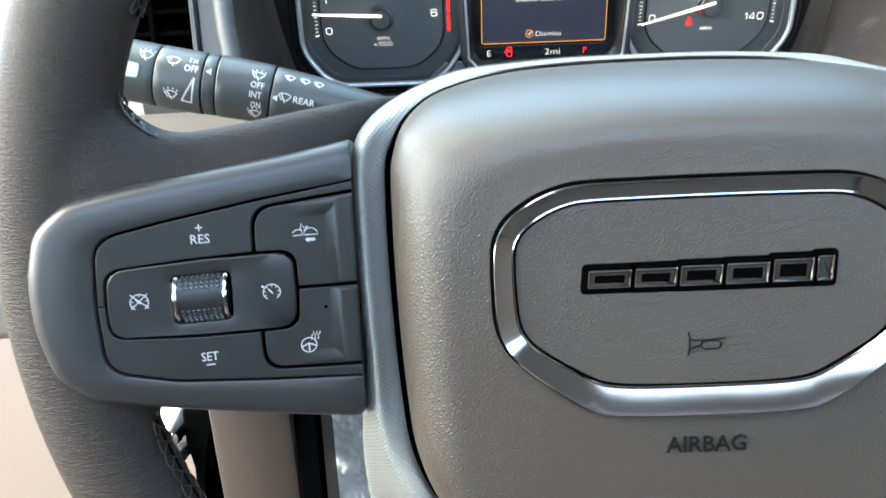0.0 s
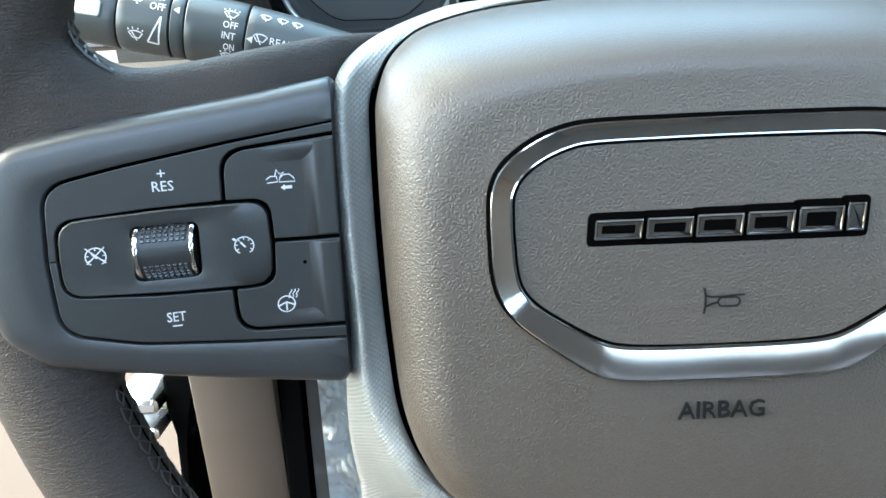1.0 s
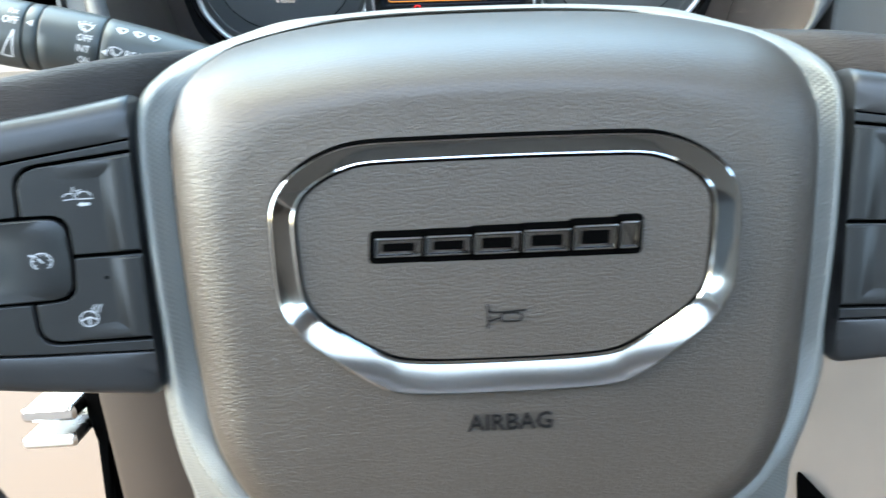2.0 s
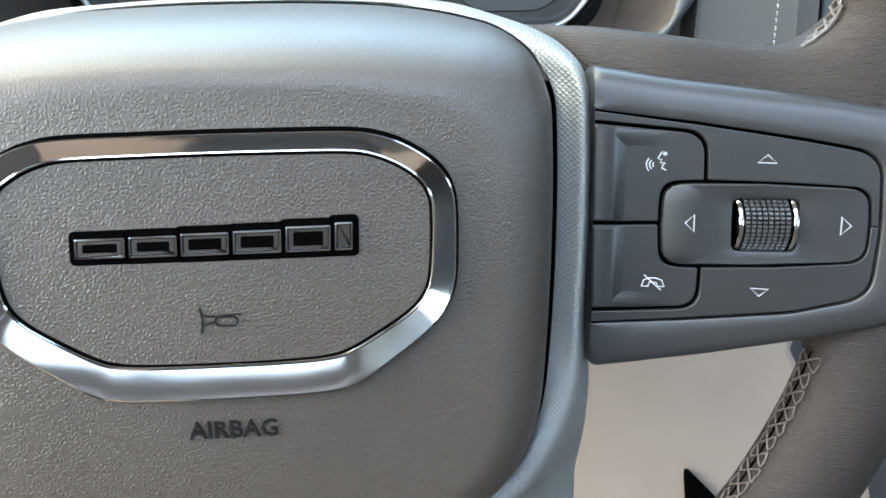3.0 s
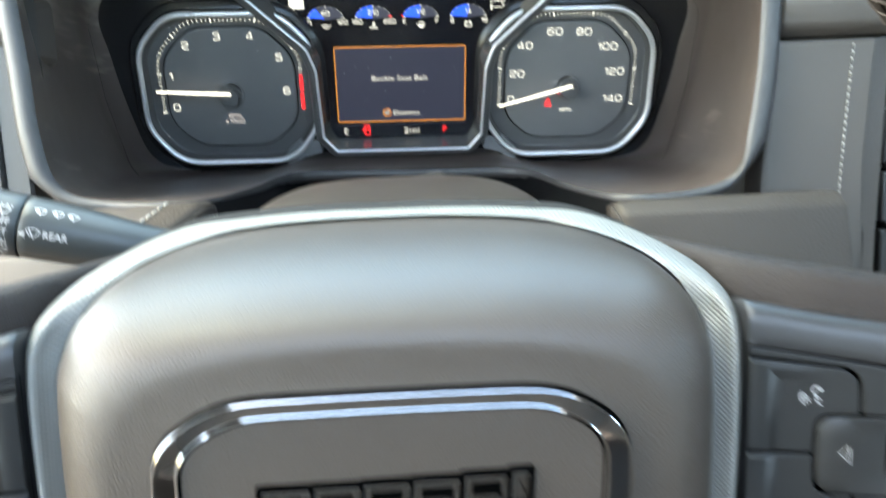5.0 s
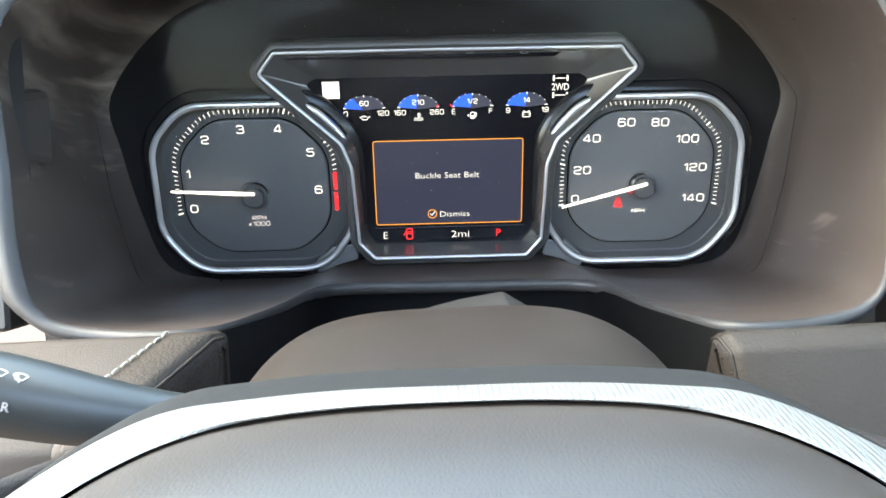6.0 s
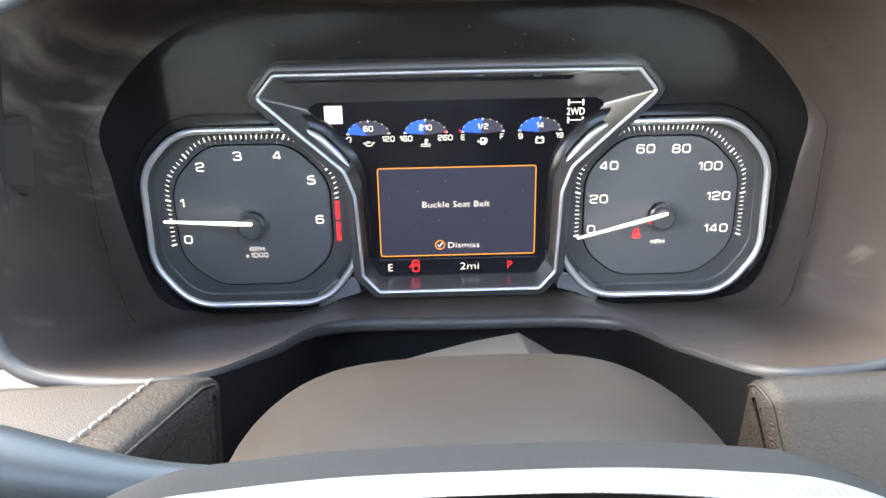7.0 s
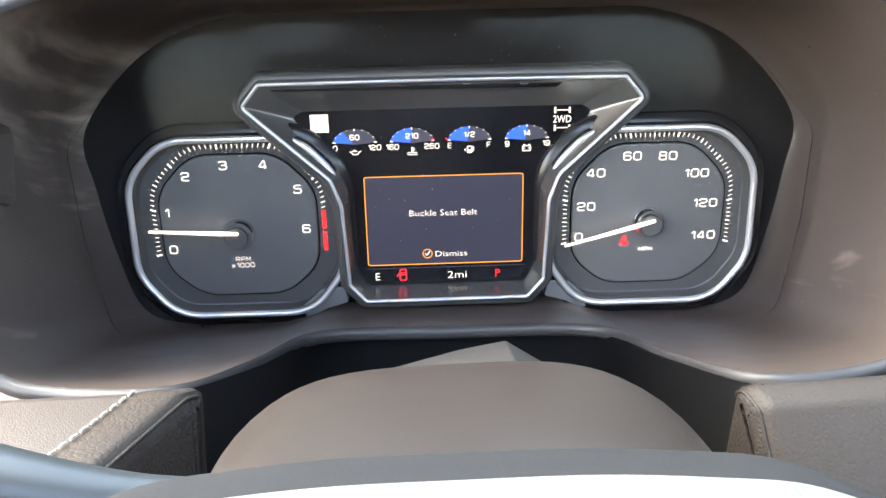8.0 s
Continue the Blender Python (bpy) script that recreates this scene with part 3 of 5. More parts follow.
for line, closed in (([(-5.3, -13.3), (-5.0, -15.0), (-4.9, -16.7), (-5.0, -18.4), (-5.3, -20.1)], False), ([(-4.9, -15.3), (-3.4, -15.7), (-1.0, -15.7), (4.9, -15.3)], False), (arc(-0.6, -17.1, 1.15, 90, 270, 8) + arc(2.6, -17.1, 1.15, -90, 90, 8), True), ([(-4.9, -18.2), (-3.4, -17.6), (-1.75, -17.2)], False)):
    ribbon(bm, line, 0.42, 0.3, 0.7, closed)
part("horn_symbol", bm, MOULDED_SHADE, airbag_cover, "raised horn outline moulded into the cover, coloured near-black for its edge shading")


# rim
def make_rim(a0, a1, n=140, scale=1.0):
    bm = bmesh.new()
    rings = []
    m = 20
    for i in range(n):
        th = 2 * math.pi * i / n
        ring = []
        for j in range(m):
            ph = 2 * math.pi * j / m
            r = 186.5 + 17.0 * math.cos(ph)
            y = 18.0 - 14.5 * math.sin(ph)
            ring.append(flat_map(r * math.cos(th), y, RIM_Z + r * math.sin(th)))
        rings.append(ring)
    loft(bm, rings, True, loop_rings=True)
    return bm


# leather-covered spokes: x, top, bottom, front, back
SPOKE = [(66, 55, -38, 88, 104), (80, 55.5, -38, 70, 94), (90, 55, -38, 52, 78), (98, 54, -38, 36, 64), (108, 52.5, -37, 27.5, 56), (120, 50.5, -36, 21, 50), (140, 47.2, -33, 16, 46), (150, 46.5, -32, 13, 42), (156, 48, -33, 11, 40),
         (161, 51.5, -36, 9.5, 38), (166, 57, -41, 8, 35), (172, 64, -48, 6.5, 32), (180, 70, -55, 5, 31), (188, 66, -52, 6, 28)]


def make_spoke(bm, sign):
    ctrl = smooth_curve(SPOKE, 4, closed=False)
    rings = []
    m = 28
    for x, top, bot, yf, yb in ctrl:
        ring = []
        for j in range(m):
            a = 2 * math.pi * j / m
            c, s = math.cos(a), math.sin(a)
            e = 0.5
            u, v = math.copysign(abs(c) ** e, c), math.copysign(abs(s) ** e, s)
            ring.append(flat_map(sign * x, (yf + yb) / 2 + u * (yb - yf) / 2, (top + bot) / 2 + v * (top - bot) / 2))
        rings.append(ring)
    loft(bm, rings, True, True, True)


bm = make_rim(0, 360)
for sign in (1, -1):
    make_spoke(bm, sign)
rim = part("rim", bm, RIM_LEATHER, steering_wheel, "dark leather rim with padded spokes and cross stitching", 180)
blend = rim.modifiers.new("blend", "REMESH")
blend.mode, blend.voxel_size, blend.use_smooth_shade = "VOXEL", 0.0016, True
soften = rim.modifiers.new("soften", "SMOOTH")
soften.factor, soften.iterations = 0.5, 14


def rim_stitch(bm, th0, th1, count, ph, jitter):
    """Cross stitches along the inside of the rim."""
    rnd = random.Random(7 + count)
    def on(th, ph_):
        r = 186.5 + 17.4 * math.cos(ph_)
        return Vector(flat_map(r * math.cos(th), 18.0 - 14.9 * math.sin(ph_), RIM_Z + r * math.sin(th)))
    for i in range(count):
        t0 = radians(th0 + (th1 - th0) * i / count)
        t1 = radians(th0 + (th1 - th0) * (i + 0.9) / count)
        d = 0.20 + rnd.uniform(-0.06, 0.045)
        for pa, pb in ((ph - d, ph + d), (ph + d, ph - d)):
            pts = [on(t0 + (t1 - t0) * k / 4, pa + (pb - pa) * k / 4) for k in range(5)]
            sweep(bm, pts, 0.0003, 5)
        for side in (-1, 1):
            pts = [on(t0 + (t1 - t0) * k, ph + side * (d + 0.05 * math.sin(math.pi * k) + rnd.uniform(-0.03, 0.03))) for k in (0, 0.35, 0.7, 1)]
            sweep(bm, pts, 0.0003, 5)


STITCH_PH = math.pi - 0.10
for th0, th1, count in ((-60, -17, 24), (24, 60, 20), (120, 156, 20), (197, 240, 24)):
    bm = bmesh.new()
    rim_stitch(bm, th0, th1, count, STITCH_PH, 0)
    # left-hand stitches take the thread with shade in its colour
    part("stitching", bm, SHADED_THREAD if th0 > 90 else THREAD, rim, "brown cross stitching, coloured darker on the left for shade")
    bm = bmesh.new()
    pts = []
    for i in range(40):
        th = radians(th0 + (th1 - th0) * i / 39)
        r = 186.5 + 17.3 * math.cos(STITCH_PH)
        pts.append(flat_map(r * math.cos(th), 18.0 - 14.8 * math.sin(STITCH_PH), RIM_Z + r * math.sin(th)))
    sweep(bm, pts, 0.0003, 6)
    part("seam", bm, GAP_BLACK, rim)


# the stitched seam turns from the rim into the upper edge of each spoke
FILLET = smooth_curve([(154.0, 45.6), (159, 48.8), (162.3, 52.8), (163.9, 58), (163.6, 65), (161.6, 73), (158.6, 80.5)], 6, closed=False)
for sign in (1, -1):
    rnd = random.Random(31)
    bm = bmesh.new()
    for i in range(0, len(FILLET) - 4, 4):
        p, q = FILLET[i], FILLET[min(i + 4, len(FILLET) - 1)]
        wide = 2.6 + rnd.uniform(-0.5, 0.5)
        for y0, y1 in ((20.5 - wide, 20.5 + wide), (20.5 + wide, 20.5 - wide), (20.5 - wide, 20.5 - wide - 0.3)):
            pts = [flat_map(sign * (p[0] - 1.0 + (q[0] - p[0]) * k), y0 + (y1 - y0) * k, p[1] + (q[1] - p[1]) * k) for k in (0, 0.33, 0.67, 1)]
            sweep(bm, pts, 0.00045, 5)
    # the left fillet again gets the shade-coloured thread
    part("stitching", bm, SHADED_THREAD if sign < 0 else THREAD, rim, "brown cross stitching, coloured darker on the left for shade")


# switch panels
def slant(sign, lift=0.0):
    def shape(x, y, z):
        x = max(x, 98.3)   # the panels end flush against the silver trim
        d = 21.0 - 0.26 * (x - 99.0)
        return (sign * x * MM, (d + y + lift) * MM, z * MM)
    return shape


HOUSING = [(98.3, 42.4, 0), (117, 39.0, 30), (144, 35.0, 30), (158, 33.0, 20), (176, 29.3, 16), (184.3, 22.0, 14), (187.4, 8, 40), (187.0, -6, 40), (183.4, -20.5, 14), (174, -28.8, 16), (158, -32.7, 20), (130, -38.6, 30), (104, -43.2, 8), (99.8, -43.9, 3), (98.3, -41.0, 0)]
PANEL = [(95.0, 31.5, 0), (124, 27.5, 30), (150, 23.0, 30), (168.4, 19.2, 9), (169.6, 0, 60), (168.7, -19.5, 9), (150, -24.4, 30), (126, -27, 30), (95.0, -29.5, 0)]
UPPER_KEY = [(96.0, 30.7, 0.6), (124, 26.7, 30), (150, 22.2, 30), (167.6, 18.5, 8.2), (168.7, 0, 0), (166.7, 0, 0), (166.3, 10.0, 6), (145, 11.4, 30), (127.1, 12.0, 0.6), (126.7, 24.9, 7), (96.0, 28.1, 0.6)]
LOWER_KEY = [(96.0, -28.7, 0.6), (96.0, -25.4, 0.6), (126.3, -23.7, 7), (126.6, -11.9, 0.6), (145, -11.4, 30), (166.5, -9.7, 6), (166.7, 0, 0), (168.7, 0, 0), (167.8, -18.8, 8.2), (150, -23.6, 30), (126, -26.2, 30)]
SMALL_UP = [(96.0, 27.3, 0.6), (125.9, 24.2, 6.6), (126.2, 12.0, 0.6), (115.4, 11.7, 5), (115.1, 0.75, 0.6), (96.0, 0.4, 0.6)]
SMALL_DOWN = [(96.0, -0.5, 0.6), (115.1, -0.2, 0.6), (115.6, -11.8, 5), (125.7, -12.0, 0.6), (125.4, -22.9, 6.6), (96.0, -24.6, 0.6)]
CENTRE_KEY = [(116.5, 11.0, 5), (140, 11.0, 30), (165.4, 9.7, 6), (166.0, 0, 40), (165.7, -9.4, 6), (140, -10.8, 30), (116.6, -11.1, 5.5), (116.0, -1, 30)]


def by_angle(pts, cx, cz, n):
    """The outline read at n even angles about a point inside it."""
    out = []
    for k in range(n):
        a = 2 * math.pi * (k + 0.5) / n
        dx, dz = math.cos(a), math.sin(a)
        best = None
        for p, q in zip(pts, pts[1:] + pts[:1]):
            ex, ez = q[0] - p[0], q[1] - p[1]
            det = dx * -ez + ex * dz
            if abs(det) < 1e-9:
                continue
            px, pz = p[0] - cx, p[1] - cz
            r = (px * -ez + ex * pz) / det
            t = (dx * pz - dz * px) / det
            if r > 0 and -1e-6 <= t <= 1 + 1e-6 and (best is None or r < best):
                best = r
        out.append((cx + dx * best, cz + dz * best))
    return out


def key_with_well(bm, outer, well, shape):
    """A key with a rounded opening for the thumbwheel."""
    cx = sum(p[0] for p in well) / len(well)
    cz = sum(p[1] for p in well) / len(well)
    o, w = by_angle(outer, cx, cz, 96), by_angle(well, cx, cz, 96)
    rings = [[shape(x, 1.0, z) for x, z in o], [shape(x, -0.75, z) for x, z in o]]
    rings.append([shape(x + (cx - x) * 0.012, -1.05, z + (cz - z) * 0.03) for x, z in o])
    rings.append([shape(x + (u - x) * 0.5, -0.8, z + (v - z) * 0.5) for (x, z), (u, v) in zip(o, w)])
    rings.append([shape(x, -0.75, z) for x, z in inset(w, -0.5)])
    rings.append([shape(x, -0.5, z) for x, z in w])
    rings.append([shape(x, 4.0, z) for x, z in w])
    loft(bm, rings, True)


def inset_right(pts, d, x0=98.35):
    """As inset, but points on the straight edge beside the trim stay on it."""
    side = [p[1] for p in pts if p[0] < x0]
    lo, hi = min(side) + d, max(side) - d
    out = []
    for p, q in zip(pts, inset(pts, d)):
        if p[0] < x0:
            q = (98.3, min(max(p[1], lo), hi))
        elif p[0] < 112:
            q = (p[0], p[1] - math.copysign(d, p[1]))
        out.append(q)
    return out


def housing_ring(bm, outer, panel, shape):
    """The housing's rounded face round the sunk panel."""
    o, w = by_angle(outer, 138, 0, 300), by_angle(panel, 138, 0, 300)
    rings = []
    for d, y in ((2, 16), (0.5, 10), (0, 5.0), (0.5, 2.4), (1.5, 0.6), (3.0, -0.6), (5.0, -1.2)):
        rings.append([shape(x, y, z) for x, z in inset_right(o, d)])
    i5 = inset_right(o, 5.0)
    rings.append([shape(x + (u - x) * 0.5, -1.5, z + (v - z) * 0.5) for (x, z), (u, v) in zip(i5, w)])
    out = inset(w, -0.35)
    rings.append([shape(x, -1.62, z) for x, z in out])
    rings.append([shape(x, -1.35, z) for x, z in w])
    rings.append([shape(x, 1.5, z) for x, z in w])
    loft(bm, rings, True)


def make_switches(sign):
    shape = slant(sign)
    bm = bmesh.new()
    housing_ring(bm, rounded(HOUSING, 4, 10), rounded(PANEL, 6, 9), shape)
    housing = part("switch_housing", bm, HOUSING_PLASTIC, steering_wheel, "slate plastic housing of the thumb switches", 50)
    sunk, shape = shape, slant(sign, -1.0)
    bm = bmesh.new()
    plate(bm, rounded(PANEL, 6, 5), 0.9, 1.6, 0.1, sunk)
    part("switch_gap", bm, GAP_BLACK, housing)
    for name, line in (("upper_key", UPPER_KEY), ("lower_key", LOWER_KEY)):
        bm = bmesh.new()
        plate(bm, inset(rounded(line, 3, 9), 0.14), -0.62, 0.8, 0.22, shape)
        part(name, bm, SWITCH_PLASTIC, housing)
    for name, line, zlo, zhi in (("upper_button", SMALL_UP, 1.6, 22.6), ("lower_button", SMALL_DOWN, -21.0, -1.6)):
        bm = bmesh.new()
        line = inset(rounded(line, 3, 9), 0.12)
        plate(bm, line, -0.62, 0.8, 0.22, shape)
        # the raised edge beside the trim, easing into the sunk thumb rest
        lo_z, hi_z = (0.7, 26.9) if zlo > 0 else (-24.2, -0.9)
        prof = ((98.4, -0.5), (98.4, -1.35), (98.8, -1.6), (101.6, -1.6), (102.8, -1.5), (104.0, -1.15), (105.2, -0.8), (106.4, -0.62), (107.2, -0.4))
        rows_z = [(lo_z, 0.4), (lo_z + 0.5, 1.0), (hi_z - 0.5, 1.0), (hi_z, 0.4)]
        loft(bm, [[shape(x, -0.5 + (y + 0.5) * k, z - (0.14 * (x - 98.4) if zlo > 0 and z > 5 else 0) + (0.06 * (x - 98.4) if zlo < 0 and z < -5 else 0)) for x, y in prof] for z, k in rows_z], False)
        # and along the edge away from the middle, running out towards the corner
        edge, turn, slope = (26.7, -1, -0.105) if zlo > 0 else (-24.2, 1, 0.056)
        rows_x = []
        for x in (99.0, 101, 103, 105, 107, 109, 111, 113, 115, 117):
            k = max(0.0, 1 - (x - 99) / 19)
            z0 = edge + slope * (x - 98.4)
            rows_x.append([shape(x, -0.55 - 1.0 * k * h, z0 + turn * dz) for dz, h in ((0.0, 0.0), (0.15, 0.7), (0.5, 1.0), (1.6, 1.0), (2.4, 0.9), (3.2, 0.6), (4.2, 0.2), (5.2, -0.02))])
        loft(bm, rows_x, False)
        part(name, bm, SWITCH_PLASTIC, housing)
    bm = bmesh.new()
    well = rounded([(133.3, 7.3), (149.7, 7.1), (149.7, -7.3), (133.6, -7.3)], 2.2, 5)
    key_with_well(bm, rounded(CENTRE_KEY, 5, 9), well, shape)
    part("centre_key", bm, SWITCH_PLASTIC, housing)
    bm = bmesh.new()
    plate(bm, inset(well, -0.8), 3.0, 3.5, 0.05, shape)
    part("wheel_well", bm, GAP_BLACK, housing)
    # thumbwheel
    bm = bmesh.new()
    rings = []
    m = 48
    for x, r in ((134.9, 7.0), (135.0, 8.6), (136.8, 8.75), (146.4, 8.75), (148.2, 8.6), (148.3, 7.0)):
        rings.append([shape(x, 6.0 - r * math.sin(2 * math.pi * j / m), r * math.cos(2 * math.pi * j / m)) for j in range(m)])
    loft(bm, rings, True, True, True)
    wheel = part("thumbwheel", bm, GAP_BLACK if sign > 0 else SWITCH_PLASTIC, housing, "knurled thumbwheel with chrome ends")
    bm = bmesh.new()
    for x0, x1 in ((134.5, 135.5), (147.7, 148.7)):
        rings = []
        for x, r in ((x0, 7.5), (x0, 9.0), (x0 + 0.35, 9.15), (x1 - 0.35, 9.15), (x1, 9.0), (x1, 7.5)):
            rings.append([shape(x, 6.0 - r * math.sin(2 * math.pi * j / m), r * math.cos(2 * math.pi * j / m)) for j in range(m)])
        loft(bm, rings, True)
    part("chrome_end", bm, DARK_CHROME, wheel, "chrome rings")
    bm = bmesh.new()
    cols, w0, w1 = 8, 136.1, 147.1
    for k in range(-9, 10):
        a = k * 7.6
        if sign < 0 and abs(k) <= 2:
            continue
        if sign < 0 and abs(k + 0.0) < 3:
            continue
        for c in range(cols):
            xa = w0 + (w1 - w0) * (c + 0.08) / cols
            xb = w0 + (w1 - w0) * (c + 0.92) / cols
            ring0 = []
            ring1 = []
            for xx, da, ins in ((xa, -3.3, 1), (xb, -3.3, -1), (xb, 3.3, -1), (xa, 3.3, 1)):
                ang = radians(a + da)
                ring0.append(shape(xx, 6.0 - 8.7 * math.cos(ang), 8.7 * math.sin(ang)))
                ang2 = radians(a + da * 0.55)
                ring1.append(shape(xx + ins * 0.25, 6.0 - 9.15 * math.cos(ang2), 9.15 * math.sin(ang2)))
            loft(bm, [ring0, ring1], True, False, True)
    part("knurl", bm, KNURL, wheel, "rows of small square studs", 20)
    return housing, shape


def icon(name, housing, draw, mat=None):
    bm = bmesh.new()
    draw(bm)
    return part(name, bm, mat or WHITE_INK, housing, "white printed symbol")


right_panel, RS = make_switches(1)
left_panel, LS0 = make_switches(-1)


def LS(x, y, z):
    """The left panel's shape with x read as it stands."""
    return LS0(-x, y, z)


KEY_Y = -0.62
for name, tri in (("up_arrow", [(138.9, 16.7), (143.5, 16.5), (141.2, 18.7)]), ("down_arrow", [(139.1, -17.4), (143.5, -17.6), (141.3, -19.6)])):
    icon(name, right_panel, lambda bm, tri=tri: ribbon(bm, tri, 0.30, KEY_Y, 0.05, True, RS))
for name, tri in (("back_arrow", [(124.0, 2.8), (124.0, -1.9), (121.8, 0.5)]), ("next_arrow", [(159.6, 2.6), (159.6, -2.2), (161.9, 0.2)])):
    icon(name, right_panel, lambda bm, tri=tri: ribbon(bm, tri, 0.30, KEY_Y - 0.42, 0.05, True, RS))


def voice(bm):
    ribbon(bm, [(115.5, 19.7), (114.4, 17.8), (115.4, 17.5), (115.0, 16.8), (116.3, 16.5), (115.7, 16.0), (115.5, 15.2), (116.6, 14.7)], 0.32, KEY_Y, 0.05, False, RS)
    ribbon(bm, arc(116.2, 19.1, 0.35, 0, 330, 8), 0.32, KEY_Y, 0.05, True, RS)
    for r in (1.0, 1.8, 2.6):
        ribbon(bm, arc(114.2, 16.2, r, 140, 220, 6), 0.28, KEY_Y, 0.05, False, RS)


def hang_up(bm):
    ribbon(bm, [(111.4, -17.6), (111.8, -15.9), (113.2, -15.2), (115.0, -15.2), (116.6, -15.8), (117.2, -17.6), (115.6, -17.6), (115.2, -16.5), (113.4, -16.4), (113.0, -17.6)], 0.32, KEY_Y, 0.05, True, RS)
    ribbon(bm, [(112.0, -14.4), (116.4, -18.6)], 0.32, KEY_Y - 0.01, 0.06, False, RS)


icon("voice_symbol", right_panel, voice)
icon("hang_up_symbol", right_panel, hang_up)
icon("lettering", left_panel, lambda bm: (lettering(bm, "RES", -140.6, 17.0, 2.6, KEY_Y, 0.05, 5.0, LS), lettering(bm, "+", -140.7, 20.2, 2.8, KEY_Y, 0.05, None, LS)))
icon("lettering", left_panel, lambda bm: (lettering(bm, "SET", -141.0, -17.5, 2.6, KEY_Y, 0.05, 4.6, LS), ribbon(bm, [(-142.2, -20.0), (-139.8, -20.0)], 0.32, KEY_Y, 0.05, False, LS)))


def cruise(bm, cx, cz, crossed):
    y = KEY_Y - 0.42
    ribbon(bm, arc(cx, cz - 0.5, 2.35, -42, 222, 22), 0.29, y, 0.05, False, LS)
    for a in (-30, 10, 50, 90, 130, 170, 210):
        ca, sa = math.cos(radians(a)), math.sin(radians(a))
        ribbon(bm, [(cx + ca * 1.6, cz - 0.5 + sa * 1.6), (cx + ca * 2.2, cz - 0.5 + sa * 2.2)], 0.24, y, 0.05, False, LS)
    ribbon(bm, [(cx + 0.3, cz - 0.9), (cx - 0.9, cz + 0.5)], 0.42, y, 0.05, False, LS)
    ribbon(bm, [(cx - 1.75, cz - 2.05), (cx - 1.2, cz - 2.35)], 0.29, y, 0.05, False, LS)
    ribbon(bm, [(cx + 1.75, cz - 2.05), (cx + 1.2, cz - 2.35)], 0.29, y, 0.05, False, LS)
    if crossed:
        ribbon(bm, [(cx - 2.2, cz + 1.9), (cx + 2.2, cz - 2.2)], 0.29, y - 0.01, 0.06, False, LS)
        ribbon(bm, [(cx + 2.2, cz + 1.9), (cx - 2.2, cz - 2.2)], 0.29, y - 0.02, 0.06, False, LS)
    else:
        ribbon(bm, [(cx - 2.7, cz + 1.6), (cx - 2.0, cz + 1.1)], 0.56, y, 0.05, False, LS)


icon("cruise_off_symbol", left_panel, lambda bm: cruise(bm, -157.8, 0.9, True))
icon("cruise_symbol", left_panel, lambda bm: cruise(bm, -122.6, 0.3, False))


def crash_alert(bm):
    cx, cz = -112.2, 16.2
    ribbon(bm, [(cx - 3.6, cz + 0.4), (cx - 2.6, cz + 1.2), (cx - 1.0, cz + 1.1), (cx - 0.8, cz - 0.3), (cx - 3.4, cz - 0.5)], 0.27, KEY_Y, 0.05, False, LS)
    ribbon(bm, [(cx - 0.4, cz - 0.4), (cx - 0.2, cz + 0.7), (cx + 0.8, cz + 1.5), (cx + 2.2, cz + 1.5), (cx + 3.2, cz + 0.6), (cx + 3.6, cz - 0.5)], 0.27, KEY_Y, 0.05, True, LS)
    ribbon(bm, [(cx - 1.4, cz + 1.2), (cx - 0.9, cz + 2.9), (cx - 0.3, cz + 1.7), (cx + 0.9, cz + 2.2), (cx - 0.1, cz + 1.0)], 0.27, KEY_Y - 0.01, 0.05, False, LS)
    plate(bm, [(cx - 0.2, cz - 1.9), (cx + 0.9, cz - 2.7), (cx + 0.9, cz - 1.1)], KEY_Y - 0.05, KEY_Y, 0.02, LS)
    plate(bm, [(cx + 0.8, cz - 2.3), (cx + 2.7, cz - 2.3), (cx + 2.7, cz - 1.5), (cx + 0.8, cz - 1.5)], KEY_Y - 0.05, KEY_Y, 0.02, LS)


def heated(bm):
    cx, cz = -113.4, -17.4
    ribbon(bm, arc(cx, cz, 2.2, 0, 345, 18), 0.30, KEY_Y, 0.05, True, LS)
    ribbon(bm, [(cx - 2.0, cz - 0.4), (cx, cz + 0.5), (cx + 2.0, cz - 0.4)], 0.40, KEY_Y, 0.05, False, LS)
    ribbon(bm, [(cx, cz + 0.3), (cx, cz - 1.8)], 0.40, KEY_Y, 0.05, False, LS)
    for k in range(3):
        x0 = cx + 0.4 + k * 0.9
        ribbon(bm, [(x0 + 0.3 + 0.14 * i + 0.22 * math.sin(i * 1.6), cz + 1.5 + i * 0.40) for i in range(7)], 0.24, KEY_Y, 0.05, False, LS)


icon("alert_symbol", left_panel, crash_alert)
icon("heat_symbol", left_panel, heated)
icon("indicator_lamp", left_panel, lambda bm: plate(bm, arc(-107.8, -6.3, 0.55, 0, 330, 10), KEY_Y - 0.05, KEY_Y, 0.02, LS), GAP_BLACK)


# ---- the wiper stalk ----
stalk = thing("wiper_stalk", "black plastic wiper stalk with white printed symbols on the column", "stalk", COCKPIT)
STALK_AXIS = [(-214, 134, 76.5, 11.5), (-209, 134.3, 75.2, 12.8), (-190, 135, 70.5, 13.0), (-173, 135.5, 66.5, 13.0), (-160, 136.5, 63.8, 12.9), (-143, 138, 59.6, 12.6), (-125, 140, 54.6, 12.0), (-108, 142, 49.8, 10.8), (-92, 145, 46, 9.2), (-75, 149, 43, 7.8), (-45, 156, 39, 7.0)]
stalk_line = [np.array(p) for p in smooth_curve(STALK_AXIS, 8, closed=False)]


